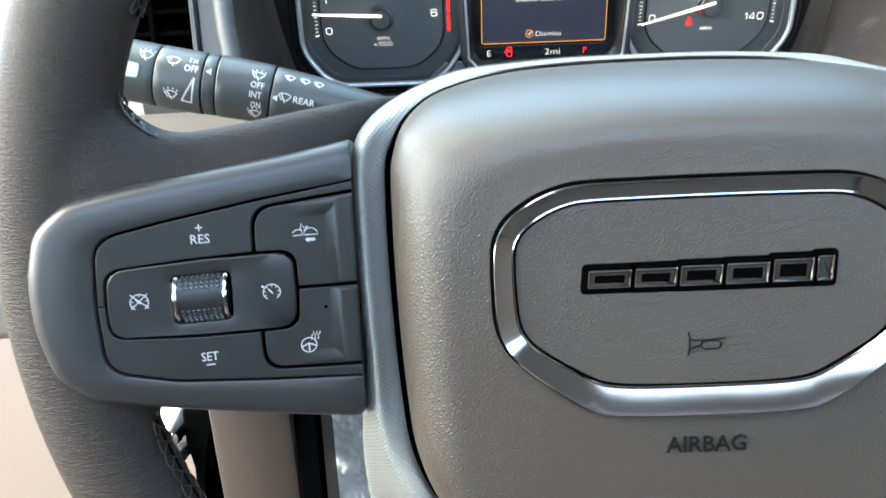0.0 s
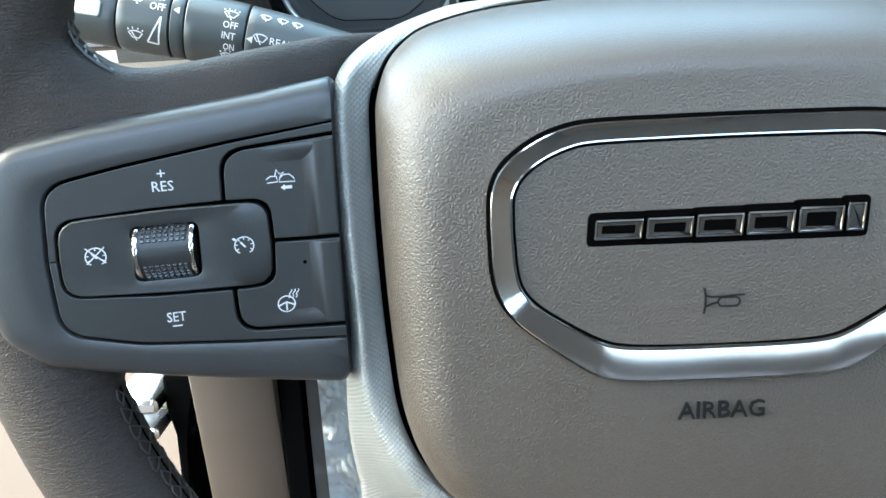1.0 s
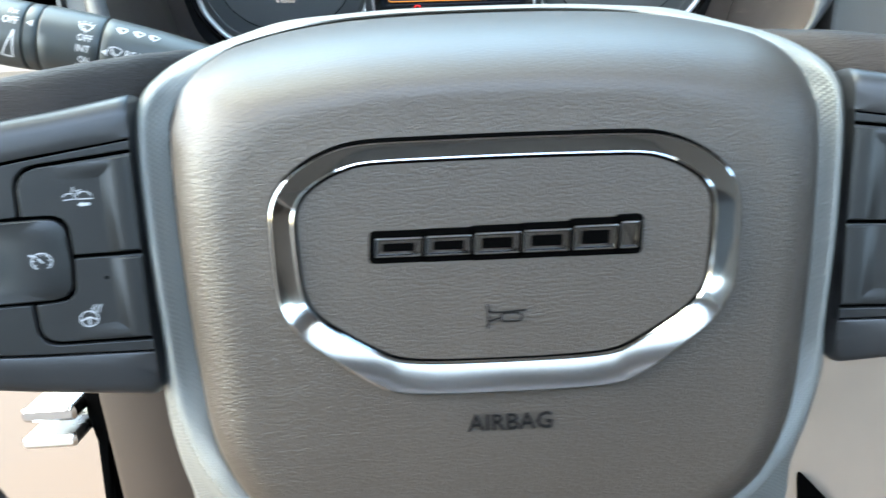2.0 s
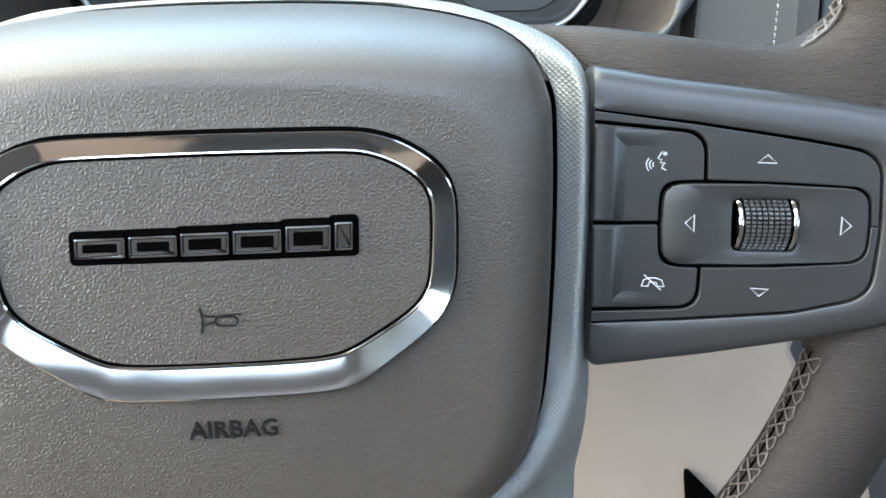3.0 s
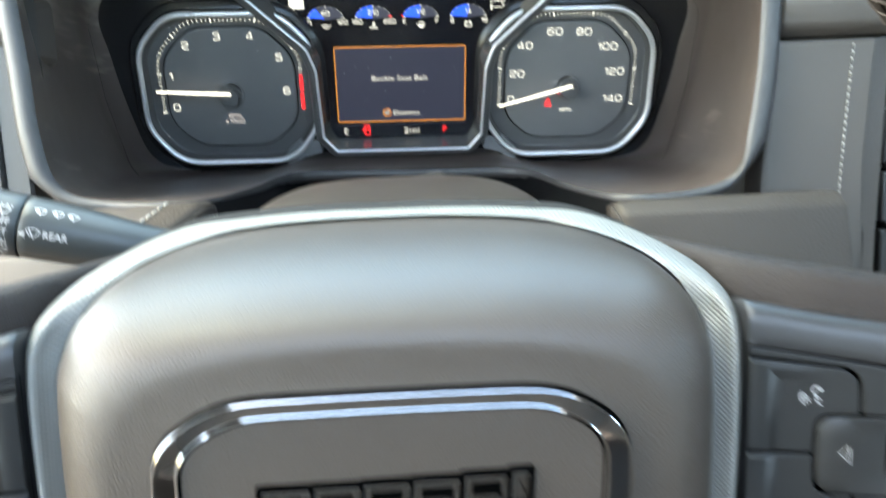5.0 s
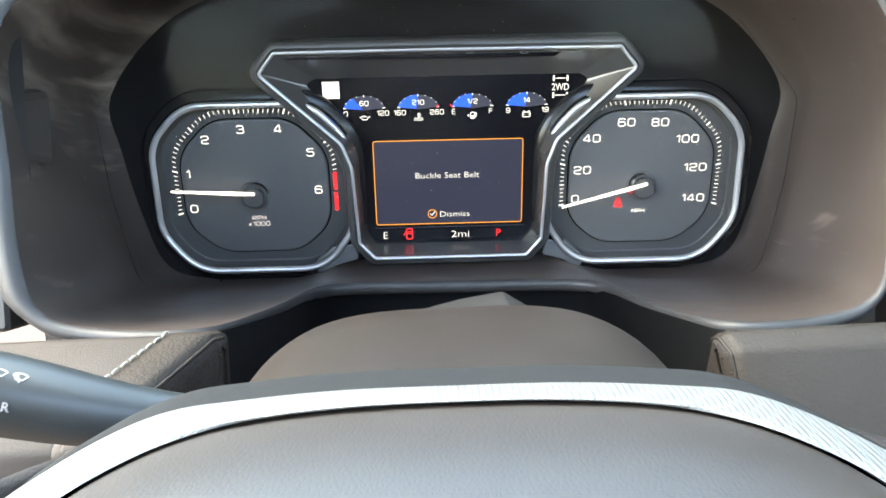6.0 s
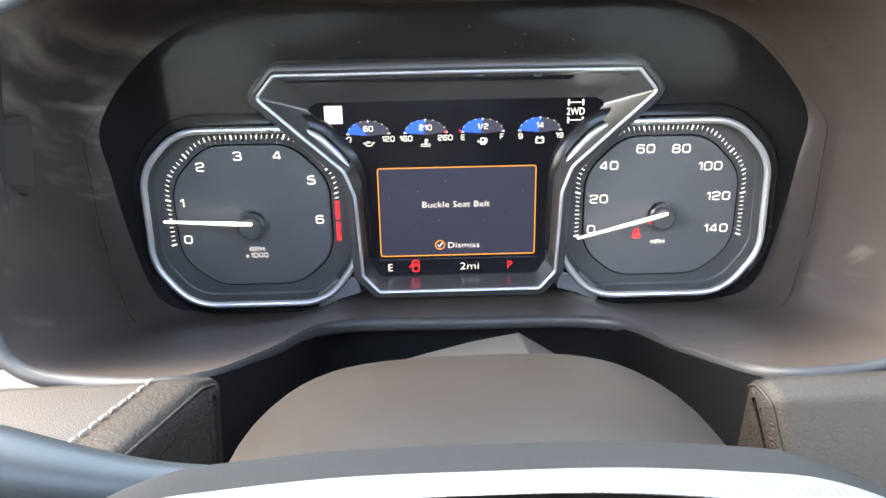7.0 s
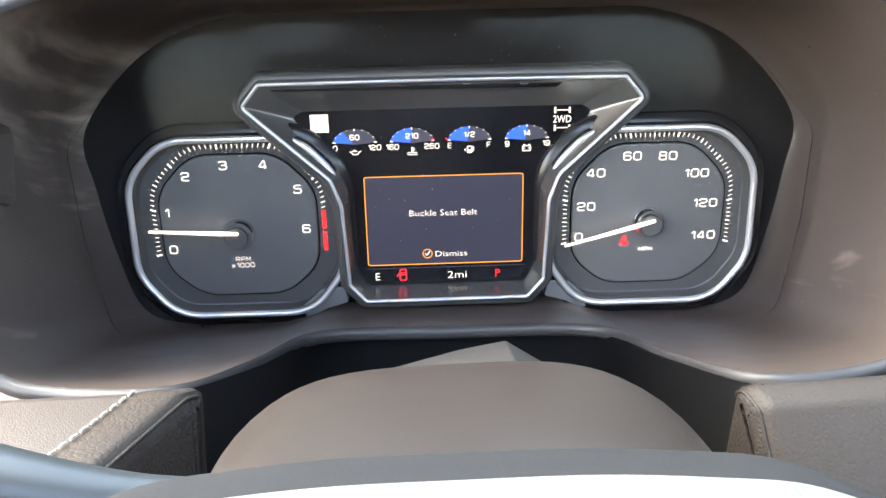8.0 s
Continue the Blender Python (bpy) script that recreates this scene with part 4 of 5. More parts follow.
def stalk_at(x):
    best = min(range(len(stalk_line) - 1), key=lambda i: abs(stalk_line[i][0] - x))
    a, b = (stalk_line[best], stalk_line[best + 1]) if stalk_line[best][0] <= x or best == 0 else (stalk_line[best - 1], stalk_line[best])
    f = (x - a[0]) / (b[0] - a[0])
    p = a + (b - a) * f
    d = Vector((b - a)[:3]).normalized()
    return Vector(p[:3]), d, p[3]


def stalk_point(x, ang, lift=0.0):
    """ang in degrees round the stalk: 0 faces the driver, plus is up."""
    p, d, r = stalk_at(x)
    front = Vector((0, -1, 0))
    front = (front - d * front.dot(d)).normalized()
    up = d.cross(front).normalized()
    if up.z < 0:
        up = -up
    a = radians(ang)
    q = p + (front * math.cos(a) + up * math.sin(a)) * (r + lift)
    return tuple(c * MM for c in q)


def stalk_segment(name, x0, x1, extra, mat, label=""):
    bm = bmesh.new()
    rings = []
    k = max(2, int((x1 - x0) / 3))
    xs = [x0, x0 + 0.15, x0 + 0.5] + [x0 + 0.5 + (x1 - x0 - 1.0) * i / k for i in range(1, k)] + [x1 - 0.5, x1 - 0.15, x1]
    for i, x in enumerate(xs):
        dip = (-1.6, -0.25, 0.0)[i] if i < 3 else ((0.0, -0.25, -1.6)[i - len(xs) + 3] if i >= len(xs) - 3 else 0.0)
        rings.append([stalk_point(x, 360 * j / 32, extra + dip) for j in range(32)])
    loft(bm, rings, True, True, True)
    return part(name, bm, mat, stalk, label, 35)


stalk_segment("end_cap", -214, -189.4, 0, STALK_PLASTIC)
stalk_segment("wiper_ring", -189, -170.6, 0.1, STALK_PLASTIC)
stalk_segment("collar", -170.2, -165.4, -0.1, STALK_PLASTIC)
stalk_segment("rear_ring", -165, -143.4, 0.1, STALK_PLASTIC)
stalk_segment("stem", -143, -46, -0.1, STALK_PLASTIC)


def around(x, y, z):
    """Print on the stalk: x along it, z as millimetres round it."""
    return stalk_point(x, z / 12.8 * 57.3, 0.13 - y)


def stalk_print(name, draw):
    bm = bmesh.new()
    draw(bm)
    part(name, bm, WHITE_INK, stalk, "white printed marking")


for text, x, z, h, w in (("1x", -174.2, 9.6, 2.4, 3.4), ("OFF", -174.6, 5.6, 2.8, 5.4), ("OFF", -148.6, 3.4, 2.6, 5.2), ("INT", -148.8, -0.7, 2.6, 4.8), ("ON", -148.4, -5.0, 2.6, 3.9)):
    stalk_print("lettering", lambda bm, a=(text, x, z, h, w): lettering(bm, a[0], a[1], a[2], a[3], 0, 0.05, a[4], around, bold=0.01))
stalk_print("lettering", lambda bm: lettering(bm, "REAR", -129.8, 0.6, 2.8, 0, 0.05, 8.6, around, bold=0.01))
stalk_print("wedge_mark", lambda bm: [ribbon(bm, [(p[0] + (q[0] - p[0]) * k / 8, p[1] + (q[1] - p[1]) * k / 8) for k in range(9)], 0.55, 0, 0.05, False, around) for p, q in (((-177.4, -8.4), (-173.6, -8.8)), ((-173.6, -8.8), (-172.9, 2.0)), ((-172.9, 2.0), (-177.4, -8.4)))])
for x, z in ((-167.8, 5.4), (-141.2, -0.4)):
    stalk_print("pointer_mark", lambda bm, x=x, z=z: plate(bm, [(x - 1.2, z), (x + 0.9, z + 1.4), (x + 0.9, z - 1.4)], -0.05, 0, 0.02, around))


def wiper_symbol(bm, cx, cz, k=1.0, washer=False):
    ribbon(bm, arc(cx, cz - 2.9 * k, 5.0 * k, 124, 56, 8) + arc(cx, cz - 2.9 * k, 2.0 * k, 56, 124, 5), 0.42, 0, 0.05, True, around)
    ribbon(bm, [(cx - 1.5 * k, cz + 1.5 * k), (cx + 0.4 * k, cz - 2.3 * k)], 0.5, -0.02, 0.05, False, around)
    if washer:
        for a in (118, 100, 80, 62):
            ca, sa = math.cos(radians(a)), math.sin(radians(a))
            ribbon(bm, [(cx + ca * 5.7 * k, cz - 2.9 * k + sa * 5.7 * k), (cx + ca * 6.5 * k, cz - 2.9 * k + sa * 6.5 * k)], 0.4, 0, 0.05, False, around)


for cx, cz, k, washer in ((-182.2, 7.6, 1.0, False), (-193.2, 7.8, 1.0, True), (-181.6, -6.6, 0.9, True), (-149.0, 7.4, 0.9, True), (-148.6, -9.6, 0.9, True), (-137.6, 0.4, 0.9, False), (-137.0, 9.8, 0.7, False), (-131.0, 10.0, 0.7, False), (-125.5, 10.0, 0.7, False)):
    stalk_print("wiper_symbol", lambda bm, a=(cx, cz, k, washer): wiper_symbol(bm, *a))
bm = bmesh.new()
plate(bm, rounded([(-203.5, -2.4), (-194.6, -2.2), (-194.2, 3.6), (-203.5, 4.0)], 1.4, 4), -0.8, 0.6, 0.5, around)
part("end_button", bm, FLANGE_SILVER, stalk, "pale silver push button")

# ---- the instrument cluster: its own frame, x to the right, z up, in the plane of the dials ----
tilt_u = Vector((math.cos(radians(-1.1)), 0, math.sin(radians(-1.1))))
tilt_v = Vector((0, -math.sin(radians(18.8)), math.cos(radians(18.8))))
tilt_v = (tilt_v - tilt_u * tilt_v.dot(tilt_u)).normalized()
tilt_y = tilt_v.cross(tilt_u).normalized()
CL_LOCAL = Matrix.Translation((0.0125, 0.437, 0.122)) @ Matrix((tilt_u, tilt_y, tilt_v)).transposed().to_4x4()
CLUSTER = COCKPIT @ CL_LOCAL
cluster = thing("instrument_cluster", "black instrument cluster with two chrome-ringed dials and a lit screen", "instrument cluster", CLUSTER)

HOUSE = mirrored([(0, 127, 0), (80, 127, 0), (128, 126, 30), (176, 106, 24), (217, 58, 18), (212, 5, 30), (200, -50, 22), (172, -66.5, 14), (115, -66.5, 12), (89, -61, 10), (66, -55, 8), (0, -55, 0)])
bm = bmesh.new()
plate(bm, inset(rounded(HOUSE, 10, 6), -9.0), 4.0, 14.0, 0.5)
part("backing", bm, CLUSTER_BLACK, cluster, "gloss black backing panel")

OCT = [(-41, 58.2, 34), (41, 58.2, 34), (64.6, 33, 34), (65.6, -28, 34), (44, -57.6, 36), (-44, -57.6, 36), (-65.6, -28, 34), (-64.6, 33, 34)]
DIAL = [(-26, 45.8, 28), (26, 45.8, 28), (48, 23, 28), (48, -26, 28), (26, -44.8, 28), (-26, -44.8, 28), (-48, -26, 28), (-48, 23, 28)]
TICKS = [(-28, 51.0), (28, 51.0), (52.3, 26), (52.3, -32), (30, -52), (-30, -52), (-52.3, -32), (-52.3, 26)]


def on_outline(pts, ox, oz, a):
    dx, dz = math.cos(radians(a)), math.sin(radians(a))
    best = None
    for p, q in zip(pts, pts[1:] + pts[:1]):
        ex, ez = q[0] - p[0], q[1] - p[1]
        det = -dx * ez + ex * dz
        if abs(det) < 1e-9:
            continue
        r = (-(p[0] - ox) * ez + ex * (p[1] - oz)) / det
        s = (dx * (p[1] - oz) - dz * (p[0] - ox)) / det
        if r > 0 and -1e-6 <= s <= 1 + 1e-6 and (best is None or r < best):
            best = r
    return best


def make_gauge(name, cx, label, numbers, first, step, minor, needle_tip, unit, red_from=None):
    def at(pts):
        return [(cx + p[0], *p[1:]) for p in pts]
    oct_ = rounded(at(OCT), 14, 7)
    bm = bmesh.new()
    band(bm, oct_, [(-7.6, 4), (-7.4, -2.2), (-6.4, -3.4), (-1.8, -5.0), (-1.0, -7.0), (-0.6, -7.6)])
    gauge = part(name, bm, CLUSTER_BLACK, cluster, label)
    bm = bmesh.new()
    band(bm, oct_, [(-0.6, -7.6), (-0.2, -8.8), (0.8, -9.6), (2.0, -9.6), (3.0, -8.8), (3.6, -7.4)])
    part("chrome_ring", bm, BRIGHT_SATIN, gauge, "chrome ring", 60)
    bm = bmesh.new()
    band(bm, oct_, [(3.6, -7.4), (3.8, -6.4), (4.1, -6.0), (4.3, -5.0), (5.2, 0.0), (6.0, 0.6)], cap=True)
    part("tick_ring", bm, DIAL_RING, gauge, "black inner ring")
    bm = bmesh.new()
    plate(bm, rounded(at(DIAL), 14, 7), -1.2, 1.0, 0.7)
    part("dial_face", bm, DIAL_FACE, gauge, "dark grey dial face")
    bm = bmesh.new()
    ribbon(bm, inset(rounded(at(DIAL), 14, 7), -0.5), 0.9, 0.6, 0.35, True)
    part("face_groove", bm, GAP_BLACK, gauge, "dark joint round the dial face")
    hx, hz = cx * 1.006, -4.5
    tick_line = rounded([(cx + p[0], p[1]) for p in TICKS], 26, 8)
    n = (len(numbers) - 1) * minor
    for i in range(n + 1):
        a = first - step * i / minor
        if red_from is not None and i / minor > red_from:
            continue
        r = on_outline(tick_line, hx, hz, a)
        major, half = i % minor == 0, i % (minor // 2) == 0
        ln, w = (3.4, 1.0) if major else ((2.9, 0.6) if half else (2.5, 0.4))
        d = (math.cos(radians(a)), math.sin(radians(a)))
        bm = bmesh.new()
        ribbon(bm, [(hx + d[0] * (r - ln / 2), hz + d[1] * (r - ln / 2)), (hx + d[0] * (r + ln / 2), hz + d[1] * (r + ln / 2))], w, 0.55, 0.1)
        part("tick", bm, PALE_GLOW, gauge)
    if red_from is not None:
        bm = bmesh.new()
        a0, a1 = first - step * red_from - 2, -13.5
        for s0, s1 in ((0.0, 0.45), (0.53, 1.0)):
            pts = []
            for k in range(5):
                a = a0 + (a1 - a0) * (s0 + (s1 - s0) * k / 4)
                r = on_outline(tick_line, hx, hz, a)
                pts.append((hx + r * math.cos(radians(a)), hz + r * math.sin(radians(a))))
            ribbon(bm, pts, 2.4, 0.55, 0.1)
        part("red_band", bm, RED_GLOW, gauge, "red warning band")
    for text, x, z in numbers:
        bm = bmesh.new()
        wide_text(bm, text, x, z, 5.5, -1.2, 0.1, 0.80, 0.125)
        part("numeral", bm, PALE_GLOW, gauge, "white numeral")
    for text, z, h, w in unit:
        bm = bmesh.new()
        wide_text(bm, text, cx + w, z, h, -1.2, 0.1, 0.72, 0.14, 0.30)
        part("lettering", bm, DIM_GLOW if len(unit) > 1 else PALE_GLOW, gauge, "small printed unit")
    # hub and needle
    bm = bmesh.new()
    circle = arc(hx, hz, 10.0, 0, 350, 35)
    band(bm, circle, [(0, -1.0), (0.0, -2.6), (0.5, -3.6), (1.4, -4.6), (2.4, -6.4), (3.0, -8.4), (3.6, -8.8), (3.9, -7.8)])
    part("hub_ring", bm, DARK_CHROME, gauge, "chrome hub ring")
    bm = bmesh.new()
    band(bm, arc(hx, hz, 6.9, 0, 350, 35), [(0, -1.0), (0, -9.2), (0.5, -9.9)], cap=True)
    for dz in (-2.0, 2.0):
        ribbon(bm, [(hx - 5, hz + dz), (hx + 5, hz + dz)], 0.25, -9.9, 0.08)
    part("hub_cap", bm, DIAL_RING, gauge, "dark hub cap")
    tx, tz = needle_tip
    d = Vector((hx - tx, hz + 3.6 - tz))
    L = d.length
    d = d / L
    nrm = Vector((-d.y, d.x))
    tail = Vector((hx, hz + 3.6)) + d * 1.5
    tip = Vector((tx, tz))
    bm = bmesh.new()
    outline = [tuple(tip + nrm * 0.55), tuple(tip + d * (L - 9) + nrm * 1.15), tuple(tail + nrm * 0.8), tuple(tail - nrm * 0.8), tuple(tip + d * (L - 9) - nrm * 1.15), tuple(tip - nrm * 0.55)]
    plate(bm, outline, -12.6, -11.0, 0.3)
    part("needle", bm, NEEDLE, gauge, "lit white needle")
    return gauge


tachometer = make_gauge("tachometer", -128, "octagonal engine speed dial", [("0", -170.5, -13.4), ("1", -171.4, 10.6), ("2", -157.7, 33.3), ("3", -134.3, 39.6), ("4", -110.2, 39.5), ("5", -90.5, 23.5), ("6", -86.9, -2.1)],
                        194.0, 31.7, 10, (-180.8, 2.1), [("RPM", -20.9, 3.2, 0.0), ("x1000", -25.0, 3.2, -0.4)], 5.6)
speedometer = make_gauge("speedometer", 128, "octagonal road speed dial", [("0", 84.7, -13.1), ("20", 88.7, 6.9), ("40", 94.0, 28.3), ("60", 116.2, 38.5), ("80", 138.3, 38.1), ("100", 157.3, 26.7), ("120", 164.3, 7.2), ("140", 164.8, -14.2)],
                         194.0, 30.0, 10, (74.2, -15.3), [("MPH", -22.5, 3.0, 0.0)])
bm = bmesh.new()
ribbon(bm, arc(114.0, -14.2, 1.0, 0, 330, 8), 0.8, -1.2, 0.1, True)
ribbon(bm, [(112.4, -16.0), (115.4, -16.0), (116.6, -19.2), (111.4, -19.2)], 0.9, -1.2, 0.1, True)
ribbon(bm, [(111.6, -15.8), (116.2, -19.2)], 0.9, -1.3, 0.1)
part("belt_warning", bm, RED_GLOW, speedometer, "red lit warning symbol")

# the centre screen and its bezel
BEZ_OUT = mirrored([(0, 92.0, 0), (107.5, 91.6, 5), (120.8, 76.0, 6), (71.0, 30.0, 10), (65.6, 15, 14), (63.2, -37, 5), (52, -50.0, 6), (0, -50.0, 0)])
bez = rounded(BEZ_OUT, 6, 7)
bm = bmesh.new()
band(bm, bez, [(-3.6, 4), (-3.6, -9.5), (-2.9, -11.0), (-1.2, -11.8), (0.2, -12.2), (0.9, -13.8), (1.6, -14.4)])
bezel = part("screen_bezel", bm, BEZEL_GREY, cluster, "satin grey faceted screen surround")
bm = bmesh.new()
band(bm, bez, [(1.6, -14.4), (2.0, -15.0), (2.7, -15.1), (3.3, -14.6), (3.7, -13.8)])
part("chrome_edge", bm, BRIGHT_SATIN, bezel, "thin chrome edge", 60)
BEZ_IN = inset(bez, 3.7)
SCR = rounded(mirrored([(0, 70.5, 0), (84, 70.3, 3), (90.5, 66.8, 3), (60.5, 37.3, 6), (57.0, 26, 8), (56, -34, 3), (50.5, -42.8, 3), (0, -42.8, 0)]), 4, 7)
MID = [(o[0] + (i[0] - o[0]) * 0.45, o[1] + (i[1] - o[1]) * 0.45) for o, i in zip(BEZ_IN, SCR)]
bm = bmesh.new()
loft(bm, [[flat_map(x, -13.8, z) for x, z in BEZ_IN], [flat_map(x, -6.0, z) for x, z in MID], [flat_map(x, 1.6, z) for x, z in SCR]], True)
part("bezel_slope", bm, mottled(material("bezel_gloss", (0.17, 0.163, 0.158), 0.24, 0.7), (0.17, 0.163, 0.158), 0.1, 30, 0.2, 0.05), bezel, "glossy grey slope inside the surround", 30)
bm = bmesh.new()
plate(bm, inset(SCR, -0.8), 1.4, 3.0, 0.1)
screen = part("screen", bm, SCREEN_BLACK, cluster, "dark lit driver screen")
SY = 1.3


def lit(name, mat, draw, label=""):
    bm = bmesh.new()
    draw(bm)
    return part(name, bm, mat, screen, label)


BOX = rounded([(-49.8, -29.2), (49.2, -29.2), (49.2, 29.2), (-49.8, 29.2)], 1.8, 4)
lit("message_panel", NAVY_GLOW, lambda bm: plate(bm, BOX, SY - 0.1, SY + 0.2, 0.05), "navy message panel")
lit("message_border", ORANGE_GLOW, lambda bm: ribbon(bm, inset(BOX, 0.2), 0.55, SY - 0.1, 0.1, True), "orange border line")
lit("message_text", PALE_GLOW, lambda bm: lettering(bm, "Buckle Seat Belt", -1.0, 5.2, 4.0, SY - 0.15, 0.1, 42.5, bold=-0.014))
lit("message_text", PALE_GLOW, lambda bm: lettering(bm, "Dismiss", 3.6, -22.2, 3.8, SY - 0.15, 0.1, 20.0, bold=-0.014))
lit("check_circle", ORANGE_GLOW, lambda bm: ribbon(bm, arc(-11.6, -22.0, 2.9, 0, 345, 22), 0.55, SY - 0.15, 0.1, True), "orange circle")
lit("check_mark", PALE_GLOW, lambda bm: ribbon(bm, [(-13.0, -21.8), (-12.0, -23.2), (-10.0, -20.4)], 0.6, SY - 0.15, 0.1))
lit("status_line", SLATE_GLOW, lambda bm: ribbon(bm, [(-51, -31.4), (51, -31.4)], 0.3, SY, 0.1))
lit("status_letter", PALE_GLOW, lambda bm: lettering(bm, "E", -43.9, -36.8, 5.0, SY, 0.1, bold=-0.012))
lit("status_text", PALE_GLOW, lambda bm: lettering(bm, "2mi", 7.2, -36.8, 4.8, SY, 0.1, 12.0, bold=-0.014))
lit("gear_letter", RED_GLOW, lambda bm: lettering(bm, "P", 33.4, -36.6, 5.2, SY, 0.1, bold=-0.012))
lit("door_symbol", RED_GLOW, lambda bm: (ribbon(bm, rounded([(-29.6, -39.8), (-25.6, -39.8), (-25.6, -32.4), (-29.6, -32.4)], 1.2, 3), 0.7, SY, 0.1, True), ribbon(bm, [(-29.6, -36), (-25.6, -36)], 0.6, SY, 0.1), ribbon(bm, [(-29.6, -34.6), (-25.6, -34.6)], 0.6, SY, 0.1), ribbon(bm, [(-31.6, -37), (-29.8, -34.6)], 0.7, SY, 0.1)), "red lit car outline")
lit("white_tile", PALE_GLOW, lambda bm: (plate(bm, [(-80, 57.6), (-69.2, 57.6), (-69.2, 68.4), (-80, 68.4)], SY - 0.1, SY + 0.2, 0.02)), "white lit square tile")
lit("tile_mark", SLATE_GLOW, lambda bm: (ribbon(bm, [(-76, 63.0), (-74.9, 63.0)], 0.5, SY - 0.15, 0.1), ribbon(bm, [(-74.3, 63.0), (-73.2, 63.0)], 0.5, SY - 0.15, 0.1)))


def two_wheel(bm):
    lettering(bm, "2WD", 72.4, 62.2, 4.4, SY, 0.1, 11.0)
    for z in (67.6, 56.8):
        ribbon(bm, [(69, z), (75.8, z)], 0.5, SY, 0.1)
        for x in (68.0, 76.8):
            ribbon(bm, [(x, z - 1.8), (x, z + 1.8)], 1.1, SY, 0.1)


lit("drive_symbol", PALE_GLOW, two_wheel, "white axle symbol")
SMALL = [(-54.0, "0", "60", "120", 0.30), (-19.2, "160", "210", "260", 0.5), (15.8, "E", "1/2", "F", 0.5), (50.9, "9", "14", "19", 0.52)]
for cx, lo, mid, hi, fill in SMALL:
    z0 = 48.6
    def dome(a0, a1, n=16):
        return [(cx + 13.2 * math.cos(radians(a)), z0 + 1.2 + 9.2 * math.sin(radians(a))) for a in [a0 + (a1 - a0) * i / n for i in range(n + 1)]]
    lit("gauge_arc", SLATE_GLOW, lambda bm: plate(bm, dome(172, 8) + [(cx, z0 + 1.0)], SY, SY + 0.2, 0.02), "small gauge arc")
    lit("gauge_fill", BLUE_GLOW, lambda bm: plate(bm, dome(172, 172 - 164 * fill) + [(cx - 1.0, z0 + 1.6)], SY - 0.1, SY + 0.1, 0.02), "blue lit gauge fill")
    def ticks(bm):
        for i in range(9):
            a = radians(172 - 164 * i / 8)
            p = (cx + 13.6 * math.cos(a), z0 + 1.2 + 9.6 * math.sin(a))
            k = 0.86 if i % 4 == 0 else 0.92
            ribbon(bm, [p, (cx + 13.6 * k * math.cos(a), z0 + 1.2 + 9.6 * k * math.sin(a))], 0.6 if i % 4 == 0 else 0.35, SY - 0.15, 0.1)
    lit("gauge_scale", PALE_GLOW, ticks)
    lit("gauge_text", PALE_GLOW, lambda bm: (wide_text(bm, lo, cx - 12.0, z0 - 0.9, 3.4, SY - 0.3, 0.1, 0.66, 0.13, 0.28), wide_text(bm, hi, cx + 12.0, z0 - 0.9, 3.4, SY - 0.2, 0.1, 0.66, 0.13, 0.28), wide_text(bm, mid, cx, 54.2, 3.4, SY - 0.25, 0.1, 0.66, 0.13, 0.28)))
    def symbol(bm, cx=cx):
        if lo == "0":      # oil can
            ribbon(bm, [(cx - 3.2, 45.4), (cx - 2.0, 44.6), (cx - 1.4, 43.6), (cx + 1.6, 43.6), (cx + 2.2, 45.0), (cx + 3.6, 45.6)], 0.55, SY, 0.1)
            ribbon(bm, [(cx - 2.0, 45.6), (cx + 1.4, 45.6)], 0.55, SY, 0.1)
            ribbon(bm, [(cx - 0.4, 45.6), (cx - 0.4, 46.6)], 0.5, SY, 0.1)
        elif lo == "160":  # thermometer in a liquid
            ribbon(bm, [(cx, 43.8), (cx, 47.2)], 0.9, SY, 0.1)
            for z in (45.4, 46.6):
                ribbon(bm, [(cx, z), (cx + 1.6, z)], 0.4, SY, 0.1)
            for z in (42.6, 43.8):
                ribbon(bm, [(cx - 3 + k * 0.75, z + (0.25 if k % 2 else -0.25)) for k in range(9)], 0.4, SY - 0.05, 0.1)
        elif lo == "E":    # fuel pump
            ribbon(bm, rounded([(cx - 1.2, 43.0), (cx + 1.4, 43.0), (cx + 1.4, 46.8), (cx - 1.2, 46.8)], 0.4, 2), 0.6, SY, 0.1, True)
            plate(bm, [(cx - 1.2, 43.0), (cx + 1.4, 43.0), (cx + 1.4, 44.9), (cx - 1.2, 44.9)], SY - 0.1, SY, 0.02)
            ribbon(bm, [(cx + 1.4, 44.0), (cx + 2.4, 44.0), (cx + 2.6, 46.2), (cx + 1.9, 46.9)], 0.45, SY, 0.1)
            plate(bm, [(cx - 3.4, 44.8), (cx - 2.2, 43.9), (cx - 2.2, 45.7)], SY - 0.1, SY, 0.02)
        else:              # battery
            ribbon(bm, rounded([(cx - 2.4, 43.2), (cx + 2.4, 43.2), (cx + 2.4, 46.2), (cx - 2.4, 46.2)], 0.4, 2), 0.55, SY, 0.1, True)
            for x in (-1.5, 1.5):
                ribbon(bm, [(cx + x - 0.6, 46.8), (cx + x + 0.6, 46.8)], 0.7, SY, 0.1)
                ribbon(bm, [(cx + x - 0.55, 44.7), (cx + x + 0.55, 44.7)], 0.4, SY, 0.1)
    lit("gauge_symbol", PALE_GLOW, symbol)
